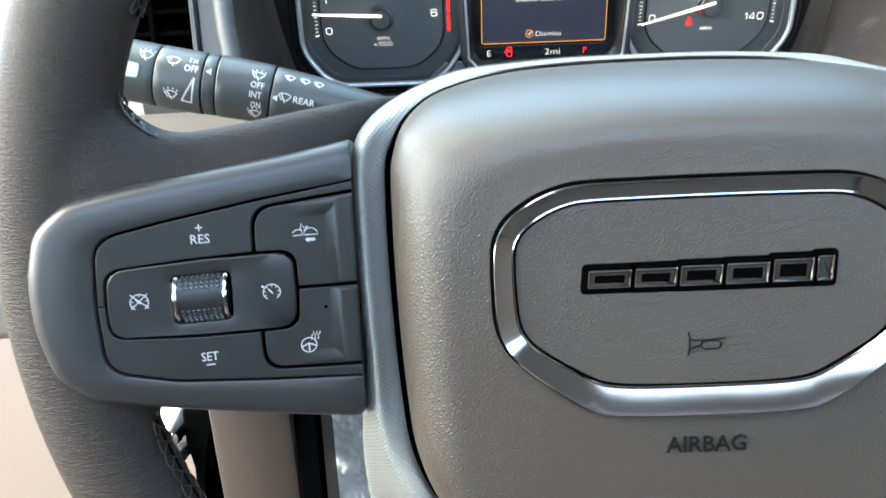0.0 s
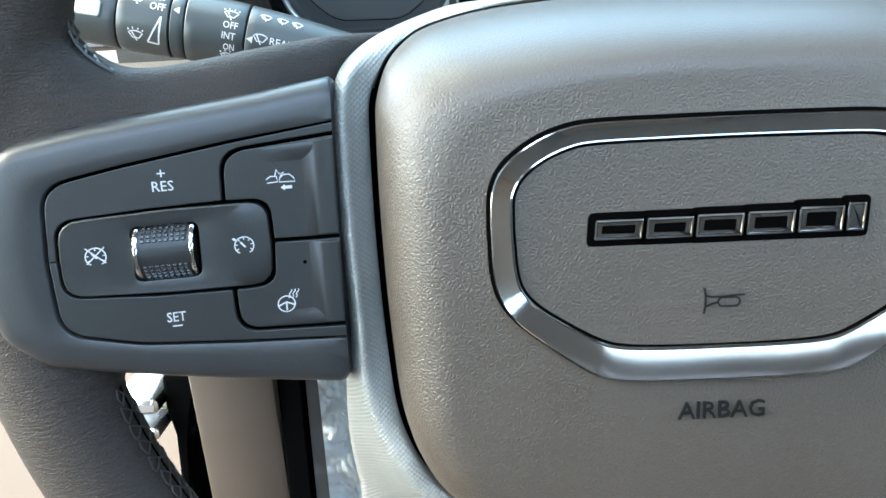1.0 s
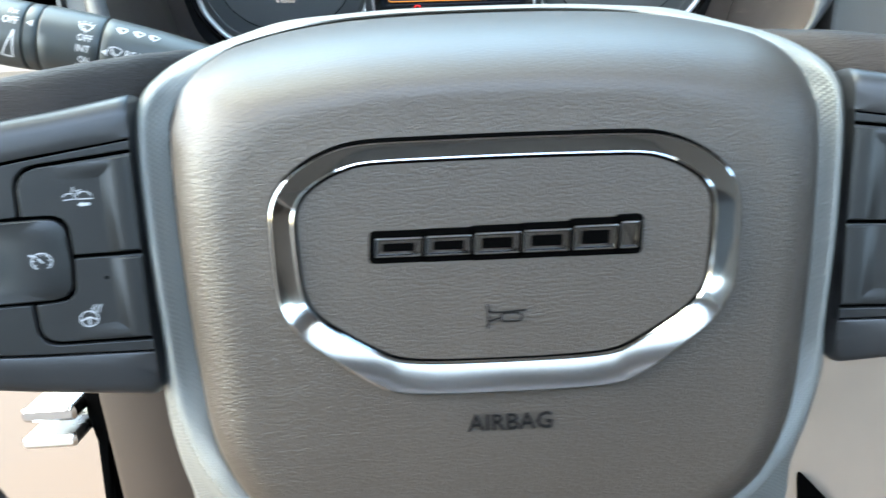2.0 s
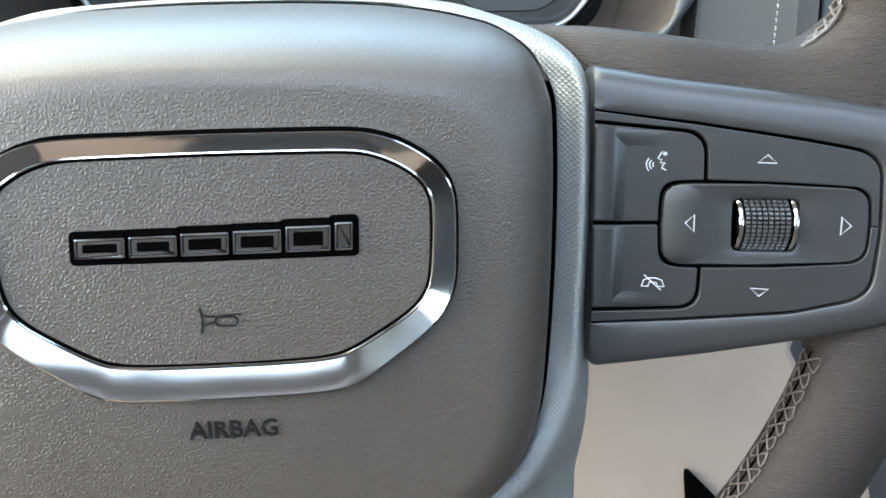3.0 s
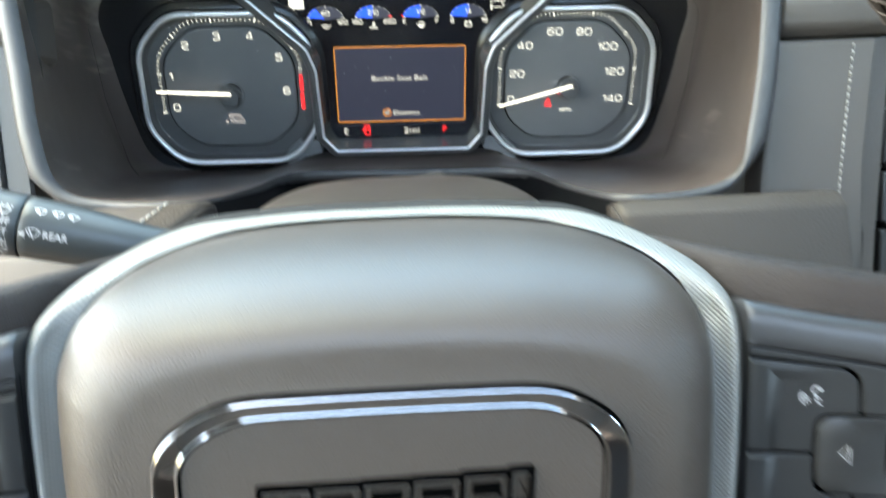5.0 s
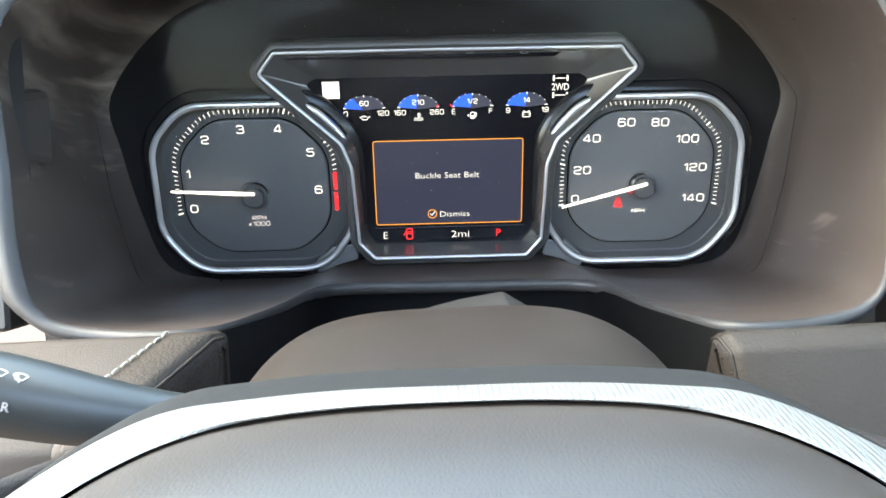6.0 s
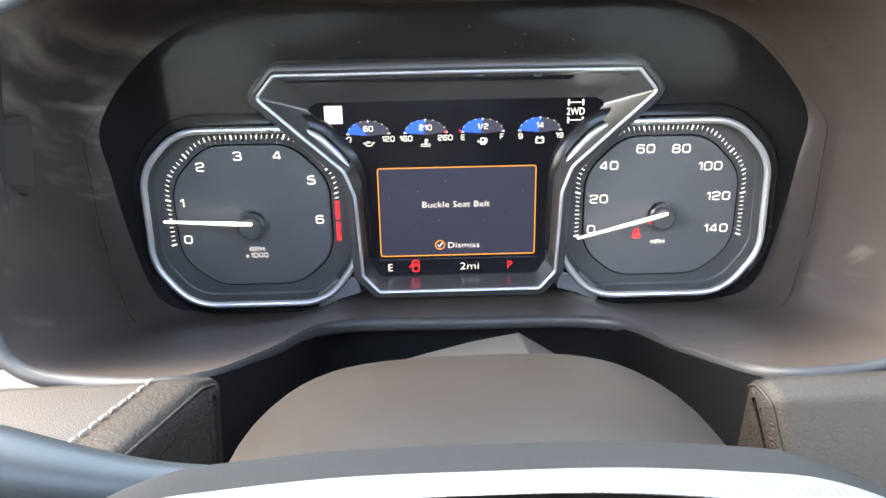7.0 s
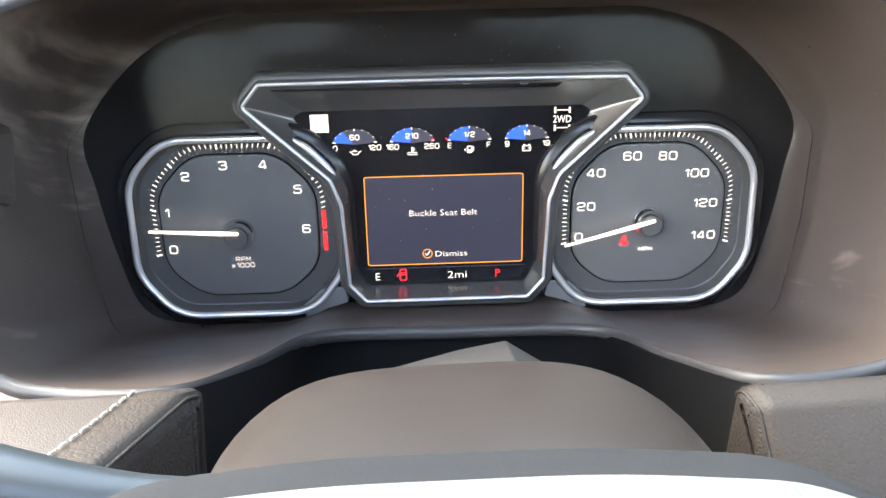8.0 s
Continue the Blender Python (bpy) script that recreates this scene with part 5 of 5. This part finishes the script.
for x, z in ((-7.5, 50.6), (2.9, 50.8)):
    lit("red_mark", RED_GLOW, lambda bm, x=x, z=z: ribbon(bm, [(x, z), (x + (1.6 if x < 0 else -1.6), z + 1.6)], 0.7, SY - 0.25, 0.1), "red end mark")
# unlit symbols on a black strip along the top of the screen surround
bm = bmesh.new()
plate(bm, rounded([(-104, 87.6), (72, 87.6), (66, 83.4), (-98, 84.4)], 1.0, 3), -11.6, -8.0, 0.1)
part("symbol_strip", bm, SCREEN_BLACK, bezel, "gloss black strip")
for x, z in ((-52.0, 89.0), (-18.7, 88.2), (13.4, 87.4), (47.0, 86.6)):
    bm = bmesh.new()
    ribbon(bm, rounded([(x - 2.4, z - 0.9), (x + 2.4, z - 0.9), (x + 1.6, z + 0.9), (x - 1.6, z + 0.9)], 0.5, 2), 0.5, -12.3, 0.3, True)
    part("unlit_symbol", bm, INK_GREY, bezel, "faint grey symbol")
# the flanges that tie the dials to the screen surround
for pts in ([(-93, -53.2), (-79.5, -41.0), (-64.9, -40.0), (-62.5, -50.5), (-76, -54.5), (-90, -61.5)], [(62.5, -50.5), (64.9, -40.2), (78.8, -41.2), (92, -53.5), (89, -61.5), (76, -54.5)]):
    bm = bmesh.new()
    plate(bm, rounded(pts, 2.5, 4), -6.4, 2.0, 0.8)
    part("flange", bm, FLANGE_GREY, cluster, "grey flange between dial and screen")

# the clear cover over dials and screen leans back towards its upper edge
bm = bmesh.new()
plate(bm, inset(rounded(HOUSE, 10, 6), 1.0), 0.0, 1.0, 0.2, lambda x, y, z: flat_map(x, y - 34 + 0.16 * z, z))
cover = part("lens", bm, LENS, cluster, "clear slightly hazy cover over the dials")
cover.visible_shadow = False

# specks of dust on the screen and on the black panel over it
rnd = random.Random(12)
for count, x0, x1, z0, z1, y in ((46, -46, 46, -40, 62, SY - 0.16), (50, -150, 150, 96, 122, 4.0)):
    bm = bmesh.new()
    for i in range(count):
        x, z, r = rnd.uniform(x0, x1), rnd.uniform(z0, z1), rnd.choice((0.12, 0.15, 0.2, 0.3))
        a = rnd.uniform(0, 6.3)
        ring = [(x + r * k * math.cos(a + t), z + r * math.sin(a + t)) for t, k in ((0, 1), (1.6, 0.5), (3.1, 1.1), (4.7, 0.6))]
        plate(bm, ring, y - 0.1, y, 0.02)
    part("dust", bm, DUST, cluster, "pale dust specks")

# ---- the cowl round the cluster ----
def to_cockpit(x, z, y=4.0):
    return tuple(1000 * c for c in CL_LOCAL @ Vector((x * MM, y * MM, z * MM)))


# from the top middle to the right and round: opening of the cowl in cockpit millimetres
OPEN_R = [(15, 292, 226), (95, 292, 226), (150, 288, 224), (196, 282, 212), (217, 276, 180), (217, 272, 130), (211, 270, 85), (203, 268, 58), (178, 266, 48.5), (134, 268, 47.5), (112, 320, 51), (92, 384, 58), (12, 392, 60.5)]
OPEN_L = [(-65, 292, 228), (-125, 286, 226), (-172, 278, 216), (-191, 268, 192), (-189, 265, 130), (-187, 264, 92), (-180, 264, 68), (-158, 263, 59), (-108, 262, 56.5), (-86, 318, 58), (-62, 382, 63)]
HOUSE_R = [(0, 127), (80, 127), (128, 125), (176, 105), (215, 62), (214, 25), (207, -20), (196, -55), (170, -66), (115, -66), (90, -61.5), (66, -55.5), (0, -55)]
open_ring = smooth_curve(OPEN_R + OPEN_L[::-1], 5)
house_ctrl = HOUSE_R + [(-p[0], p[1]) for p in HOUSE_R[1:-1]][::-1]
house_ring = smooth_curve([to_cockpit(*p) for p in house_ctrl], 5)


def cowl_ring(f, puff):
    out = []
    cx, cz = 12.0, 130.0
    for a, b in zip(house_ring, open_ring):
        p = a + (b - a) * f
        r = np.array([p[0] - cx, 0, p[2] - cz])
        out.append(p + r * puff)
    return out


bm = bmesh.new()
rings = [cowl_ring(f, puff) for f, puff in ((0, 0), (0.04, 0.03), (0.2, 0.045), (0.4, 0.05), (0.6, 0.045), (0.8, 0.025), (0.93, 0.008), (1.0, 0.0))]
loft(bm, [[tuple(c * MM for c in p) for p in r] for r in rings], True)
cowl = thing("dashboard", "brown-grey and taupe dashboard with a dusty cowl round the instruments", "dashboard", COCKPIT)
part("cowl_tunnel", bm, COWL_PLASTIC, cowl, "dusty inner faces of the cowl", 60)
# specks of dust lying in the cowl
rnd = random.Random(44)
bm = bmesh.new()
for _ in range(110):
    f = rnd.uniform(0.1, 0.92)
    ring = cowl_ring(f, 0.045)
    i = rnd.randrange(len(ring))
    p = Vector(ring[i]) + (Vector(ring[(i + 1) % len(ring)]) - Vector(ring[i])) * rnd.random()
    p = p + Vector((12.0 - p.x, 0, 130.0 - p.z)).normalized() * 0.9
    r = rnd.choice((0.14, 0.18, 0.24, 0.34))
    tips = [bm.verts.new((p + Vector(d) * r) * MM) for d in ((1.3, 0, 0), (0, 1, 0), (-1, 0, 0), (0, -1.2, 0), (0, 0, 1), (0, 0, -1))]
    for a in range(4):
        for top in (4, 5):
            bm.faces.new((tips[a], tips[(a + 1) % 4], tips[top]))
part("dust", bm, DUST, cowl, "pale dust specks")
# lip and outer frame
bm = bmesh.new()
lip = []
cx, cz = 12.0, 130.0
for dist, dy in ((0, 0), (1.5, -2.2), (4.0, -3.2), (9.0, -2.6), (12, 0.5), (13, 8.0), (13, 30)):
    ring = []
    for p in open_ring:
        r = np.array([p[0] - cx, 0, p[2] - cz])
        r = r / max(1e-6, np.linalg.norm(r))
        low = max(0.0, min(1.0, (75 - p[2]) / 15))
        k = dist * (1 - low) + dist * 0.62 * low
        ring.append(tuple(MM * c for c in (p[0] + r[0] * k * (1 - low), p[1] + dy, p[2] + r[2] * k * (1 - low) - k * low)))
    lip.append(ring)
loft(bm, lip, True)
part("cowl_frame", bm, FRAME_PLASTIC, cowl, "grey frame edge of the cowl", 60)
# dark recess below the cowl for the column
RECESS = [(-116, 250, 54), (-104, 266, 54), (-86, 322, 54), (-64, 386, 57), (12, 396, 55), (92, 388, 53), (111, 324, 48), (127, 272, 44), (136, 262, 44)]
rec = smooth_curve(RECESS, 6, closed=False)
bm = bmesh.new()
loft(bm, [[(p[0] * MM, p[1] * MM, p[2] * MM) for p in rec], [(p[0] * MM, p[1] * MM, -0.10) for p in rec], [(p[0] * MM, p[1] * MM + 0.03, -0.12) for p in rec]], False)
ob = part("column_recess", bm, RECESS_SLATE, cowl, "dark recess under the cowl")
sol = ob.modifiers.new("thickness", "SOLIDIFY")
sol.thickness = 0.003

# ---- column shroud ----
def shroud_loft(sections, m=72):
    bm = bmesh.new()
    sections = smooth_curve(sections, 4, closed=False)
    rings = []
    for y, xc, half, top, bottom, ex in sections:
        ring = []
        for j in range(m):
            a = 2 * math.pi * j / m
            c, s = math.cos(a), math.sin(a)
            u, v = math.copysign(abs(c) ** ex, c), math.copysign(abs(s) ** ex, s)
            ring.append(flat_map(xc + u * half, y, (top + bottom) / 2 + v * (top - bottom) / 2))
        rings.append(ring)
    loft(bm, rings, True, True, True)
    return bm


column = thing("steering_column", "taupe plastic steering column shroud behind the wheel", "steering column", COCKPIT)
part("shroud", shroud_loft([(70, 4, 62, 40, -60, 0.6), (100, 4, 68, 52, -62, 0.5), (140, 4, 77, 61.5, -64, 0.56), (175, 4, 80, 67.0, -64, 0.58), (200, 4, 78, 68.0, -62, 0.58), (212, 4, 75, 66.5, -60, 0.58), (219, 4, 70, 62, -55, 0.6), (222, 4, 60, 52, -45, 0.6)]), SHROUD_PLASTIC, column, "smooth taupe upper shroud", 50)
bm = bmesh.new()
for_boot = [(-46, -30, 3), (-46, 44, 8), (-20, 55, 30), (10, 61.5, 30), (31, 64.5, 3), (58, 47, 6), (60, -30, 3)]
loft(bm, [[flat_map(18 + (x - 18) * k, y, z + dz) for x, z in rounded(for_boot, 4, 5)] for y, k, dz in ((214, 0.96, -6), (250, 0.98, -3), (284, 1.0, 0), (289, 0.98, -1.0), (330, 0.9, -10))], True, True, True)
part("boot", bm, BOOT_CLOTH, column, "grey boot cover with a ridge behind the shroud", 35)


# ---- dash panels beside the column ----
def slab(ctrl_sections, closed_caps=True):
    bm = bmesh.new()
    loft(bm, [[(p[0] * MM, p[1] * MM, p[2] * MM) for p in ring] for ring in ctrl_sections], True, closed_caps, closed_caps)
    return bm


def profile_bar(x0, x1, outline, r=4.0, end=3.0, skew0=0.0, skew1=0.0):
    """A bar along x with a rounded section of (y, z) points."""
    line = rounded(outline, r, 5)
    rings = []
    for x, d, sk in ((x0, end, skew0), (x0 + end * 0.3, end * 0.3, skew0), (x0 + end, 0, skew0), (x1 - end, 0, skew1), (x1 - end * 0.3, end * 0.3, skew1), (x1, end, skew1)):
        ring = inset(line, d) if d else line
        y_mid = sum(p[0] for p in line) / len(line)
        rings.append([(x + sk * (p[0] - y_mid), p[0], p[1]) for p in ring])
    return slab(rings)


LEFT_PAD = [(264, 54.5), (252, 55), (205, 37), (195, 22), (205, -62), (264, -62)]
part("knee_panel", profile_bar(-330, -130.5, LEFT_PAD, 7, 1.5, 0, 0.42), DASH_SKIN, cowl, "smooth taupe skin panel")
WELT = [tuple(p) for p in inset(LEFT_PAD, -0.9)]
dash_left = part("knee_pad", profile_bar(-133, -109, WELT, 8, 4.0, 0.42, 0.42), DASH_LEATHER, cowl, "grained taupe leather welt with a pale stitched seam")


def pad_end(x, outline, skew, out, r=6.0):
    """The darker sewn-on end of a padded bar, with its piping."""
    line = rounded(outline, r, 5)
    y_mid = sum(p[0] for p in line) / len(line)
    def ring(d, dx):
        return [(x + dx + skew * (p[0] - y_mid), p[0], p[1]) for p in inset(line, d)]
    rings = [ring(4.2, -out * 2.0), ring(4.2, out * 0.5), ring(5.0, out * 1.0), ring(9.0, out * 1.4)]
    part("pad_end", slab(rings), END_LEATHER, cowl, "dark leather end of the pad")
    bm = bmesh.new()
    seam = [p for p in ring(3.4, out * 0.2) if p[2] > -50 and p[1] < max(q[0] for q in line) - 6]
    cut = max(range(len(seam)), key=lambda i: (Vector(seam[i]) - Vector(seam[i - 1])).length)
    sweep(bm, [Vector(p) * MM for p in seam[cut:] + seam[:cut]], 0.0008, 8)
    part("piping", bm, END_LEATHER, cowl, "sewn piping")


pad_end(-109, WELT, 0.42, 1.0, 8)
bm = bmesh.new()
for i in range(9):
    f0, f1 = i / 9, (i + 0.68) / 9
    a, b = Vector((-119.5, 252, 56.6)), Vector((-137, 212, 41.6))
    p, q = a + (b - a) * f0, a + (b - a) * f1
    sweep(bm, [p * MM, (p + q) / 2 * MM + Vector((0, 0, 0.0004)), q * MM], 0.00055, 6)
part("stitching", bm, PALE_THREAD, dash_left, "pale stitching")
RIGHT_PAD = [(268, 43.5), (260, 44.5), (250, 37), (238, -10), (234, -60), (294, -60), (284, -6)]
part("knee_pad", profile_bar(127, 262, RIGHT_PAD, 8, 5, -0.3, 0), DASH_LEATHER, cowl, "padded taupe leather pad")
pad_end(127, RIGHT_PAD, -0.3, -1.0, 8)

# right-hand dash: leather panel, seam, silver strip, gear buttons
bm = bmesh.new()
plate(bm, rounded([(227.5, 128), (232, 131), (291, 131), (286, 60), (288, -60), (218, -60), (221, 40)], 4, 4), 277, 300, 3.0)
dash_panel = part("side_panel", bm, DASH_SKIN, cowl, "taupe stitched leather panel")
bm = bmesh.new()
for i in range(46):
    z = 128 - 4.1 * i
    x = 275.5 - 0.085 * (128 - z) + 0.0002 * (128 - z) ** 2
    sweep(bm, [Vector((x, 276.8, z)) * MM, Vector((x - 0.1, 276.2, z - 1.4)) * MM, Vector((x - 0.2, 276.8, z - 2.8)) * MM], 0.0005, 6)
part("stitching", bm, PALE_THREAD, dash_panel, "pale stitching")
part("top_pad", profile_bar(231, 420, [(300, 133), (284, 132.5), (274, 138), (271, 152), (277, 166), (292, 172), (330, 178), (330, 133)], 8, 5), DASH_SKIN, cowl, "rounded taupe leather top pad")
part("top_pad", profile_bar(-420, -197, [(300, 136), (284, 136), (270, 140), (264, 151), (270, 163), (292, 170), (330, 178), (330, 136)], 8, 5), DASH_SKIN, cowl, "rounded taupe leather top pad")
part("trim_strip", slab([[(287, 280, 131), (302, 284, 131), (302, 300, 131), (287, 300, 131)], [(283.5, 280, 60), (299.5, 284, 60), (300, 300, 60), (283, 300, 60)], [(288, 280, 10), (297.5, 284, 10), (299, 300, 10), (286, 300, 10)], [(286, 280, -60), (297, 284, -60), (299, 300, -60), (286, 300, -60)]]), DASH_SKIN, cowl, "smooth taupe trim strip")
gears = thing("gear_selector", "column of black gear selector buttons with silver bars", "gear selector", COCKPIT)
bm = bmesh.new()
box(bm, (300, 292, -60), (345, 310, 140))
part("backing", bm, GAP_BLACK, gears)
for z, text in ((106, "P"), (71, "R"), (35, "N"), (-1, "D")):
    bm = bmesh.new()
    box(bm, (303, 286, z - 15.5), (340, 296, z + 15.5), 1.5)
    key = part("gear_button", bm, SWITCH_PLASTIC, gears)
    bm = bmesh.new()
    lettering(bm, text, 317, z, 6.5, 285.9, 0.1)
    part("gear_letter", bm, WHITE_INK, key, "white letter")
    bm = bmesh.new()
    box(bm, (306, 284.5, z - 18.6), (342, 292, z - 16.4), 0.6)
    part("silver_bar", bm, SATIN, gears, "silver bar")

# left air vent and strip
vent = thing("air_vent", "black air vent with horizontal slats beside the cowl", "air vent", COCKPIT)
bm = bmesh.new()
box(bm, (-290, 300, 66), (-213, 310, 136))
part("vent_back", bm, GAP_BLACK, vent)
bm = bmesh.new()
band(bm, rounded([(-292, 64), (-211, 64), (-211, 138), (-292, 138)], 4, 4), [(0, 305), (0, 268), (1, 266), (3, 266), (4, 268), (4, 300)])
part("vent_frame", bm, FRAME_PLASTIC, vent, "grey vent frame")
for k in range(5):
    z = 76 + 12.5 * k
    bm = bmesh.new()
    box(bm, (-287, 272, z - 1.4), (-215, 296, z + 1.4), 1.0)
    part("slat", bm, GAP_BLACK, vent)
bm = bmesh.new()
box(bm, (-240, 270, 70), (-237, 290, 132), 0.8)
part("slat_guide", bm, GAP_BLACK, vent)
bm = bmesh.new()
box(bm, (-211, 268, 58), (-196, 300, 200), 3.0)
part("trim_strip", bm, FRAME_PLASTIC, cowl, "light grey strip beside the vent")

# ---- below the dash ----
part("lower_panel", profile_bar(-246, -188, [(470, -62), (300, -62), (288, -72), (306, -140), (338, -330), (350, -420), (490, -420)], 10, 6), BROWN_SKIN, cowl, "smooth brown lower panel left of the column")
bm = bmesh.new()
plate(bm, rounded([(120, -62), (372, -62), (350, -130), (330, -176), (345, -205), (400, -290), (430, -430), (300, -430), (268, -330), (120, -330)], 8, 4), 345, 365, 6.0)
part("lower_panel", bm, LOWER_SKIN, cowl, "smooth taupe lower panel right of the column")
bm = bmesh.new()
plate(bm, rounded([(372, -62), (470, -62), (470, -430), (430, -430), (400, -290), (345, -205), (330, -176), (350, -130)], 4, 3), 372, 390, 4.0)
part("console_edge", bm, FRAME_PLASTIC, cowl, "slate edge of the console")
# black plate laid on the panel where the footwell gap is in shade
bm = bmesh.new()
plate(bm, rounded([(250, -262), (300, -318), (330, -430), (262, -430)], 3, 3), 341, 344, 1.0)
part("footwell_gap_shade", bm, GAP_BLACK, cowl, "black piece standing in for the shaded gap beside the footwell")

# black bar in place of the shaded gap left of the footwell
bm = bmesh.new()
box(bm, (-188, 318, -430), (-172, 336, -62), 2.0)
part("footwell_gap_shade", bm, GAP_BLACK, cowl, "black piece standing in for the shaded gap beside the footwell")
# crinkled clear film in the footwell
bm = bmesh.new()
nx, nz = 110, 150
grid = []
for j in range(nz):
    row = []
    for i in range(nx):
        x, z = -203 + 190 * i / (nx - 1), -150 - 330 * j / (nz - 1)
        y = 470 - 0.18 * (z + 150)
        y += 9 * noise.noise(Vector((x * 0.05, z * 0.05, 0.3))) + 6 * abs(noise.noise(Vector((x * 0.12, z * 0.10, 5.1)))) + 3 * noise.noise(Vector((x * 0.3, z * 0.3, 2.2)))
        row.append((x * MM, y * MM, z * MM))
    grid.append(row)
loft(bm, grid, False)
film = alone("protective_film", bm, mottled(material("crinkled_film", (0.84, 0.87, 0.88), 0.22), (0.84, 0.87, 0.88), 0.12, 60.0, 0.22, 0.08), "crinkled silvery protective film in the footwell", "plastic film", COCKPIT, angle=180)
film.modifiers.new("thickness", "SOLIDIFY").thickness = 0.001

# the sill of the open driver's door
sill = thing("door_sill", "chrome-edged dark sill of the open driver's door", "door sill", COCKPIT)
for name, lo, hi, mat, label in (("sill_plate", (-345, 395, -212), (-302, 470, -200), CHROME, "chrome sill plate"), ("sill_step", (-345, 390, -232), (-302, 470, -222), SATIN, "satin sill step")):
    bm = bmesh.new()
    box(bm, lo, hi, 4.5)
    part(name, bm, mat, sill, label)
bm = bmesh.new()
plate(bm, rounded([(-303, -188), (-274, -188), (-277, -214), (-283, -224), (-279, -236), (-287, -248), (-290, -330), (-300, -330), (-298, -240), (-303, -215)], 3, 3), 415, 470, 3.0)
part("sill_seal", bm, GAP_BLACK, sill, "torn black rubber seal")

# ---- the cabin round it, closed but for the windscreen, the side windows and the open driver's door; its unseen roof, walls and seat back are added to shape the light ----
def slab_box(lo, hi, bevel=0.0):
    bm = bmesh.new()
    box(bm, [c * 1000 for c in lo], [c * 1000 for c in hi], bevel)
    return bm


I4 = Matrix.Identity(4)
alone("ground", slab_box((-400, -400, -0.75), (400, 400, -0.60)), GROUND_TAN, "sunlit tan concrete ground", "ground", I4, kind="structure")
alone("floor", slab_box((-0.25, -1.6, -0.08), (1.35, 1.0, 0.0)), CARPET, "dark carpeted cabin floor", "floor", I4, kind="structure")
# unseen roof; edges and opening placed by how much light they let in
bm = bmesh.new()
for lo, hi in (((-0.50, -1.70, 1.32), (1.40, -1.10, 1.38)), ((-0.50, -1.10, 1.32), (-0.36, -0.30, 1.38)), ((0.60, -1.10, 1.32), (1.40, -0.30, 1.38)), ((-0.50, -0.30, 1.32), (1.40, 0.00, 1.38))):
    box(bm, [c * 1000 for c in lo], [c * 1000 for c in hi])
alone("ceiling", bm, HEADLINER, "unseen grey cloth headliner, its sunroof opening sized to set the light", "ceiling", I4, kind="structure")
glass = pane("tinted_windscreen_glass", (0.93, 0.99, 0.965), 0.02, 1.45)
bm = bmesh.new()
loft(bm, [[(-0.50, y + dy, z), (1.40, y + dy, z)] for dy, y, z in ((0, -0.02, 1.335), (0, 0.99, 0.80), (0.012, 0.99, 0.80), (0.012, -0.02, 1.335))], False, loop_rings=True)
alone("windscreen", bm, glass, "green-tinted windscreen over the dash", "windscreen", I4, kind="structure")
# unseen walls and seat slab, their heights set to hold back light
alone("wall_rear", slab_box((-0.50, -1.78, 0.0), (1.40, -1.70, 0.95)), DASH_SKIN, "unseen taupe rear wall added to limit light from behind", "wall", I4, kind="structure")
alone("wall_left", slab_box((-0.56, -1.7, 0.0), (-0.50, -0.40, 0.84)), DASH_SKIN, "unseen taupe side wall added to limit light behind the open door", "wall", I4, kind="structure")
# unseen rail and pillar, added to cut the light from the left
alone("added_roof_rail", slab_box((-0.57, -1.7, 1.15), (-0.49, 0.22, 1.385), 10), HEADLINER, "unseen grey cloth-covered roof rail added to block sky light from the left", "roof rail", I4, kind="structure")
alone("pillar", slab_box((-0.56, -0.47, 0.84), (-0.50, -0.33, 1.15), 8), HEADLINER, "unseen grey cloth-covered pillar added to block light behind the open door", "pillar", I4, kind="structure")
alone("wall_back", slab_box((-0.30, -0.75, 0.0), (0.32, -0.62, 0.98), 30), DASH_SKIN, "unseen taupe slab added as a seat back, for reflections and fill", "wall", I4, kind="structure")
alone("wall_right", slab_box((1.32, -1.7, 0.0), (1.40, 0.9, 1.08)), DASH_SKIN, "unseen taupe wall added to limit light from the right", "wall", I4, kind="structure")
alone("wall_firewall", slab_box((-0.45, 0.80, -0.1), (1.40, 0.88, 0.80)), CARPET, "dark bulkhead behind the dash", "wall", I4, kind="structure")
bm = profile_bar(-420, 900, [(262, 256), (270, 246), (330, 254), (620, 262), (900, 330), (900, 345), (620, 290), (300, 272)], 5, 4)
alone("dash_top", bm, COWL_PLASTIC, "brown-grey dash top under the windscreen", "dashboard", COCKPIT, kind="structure")
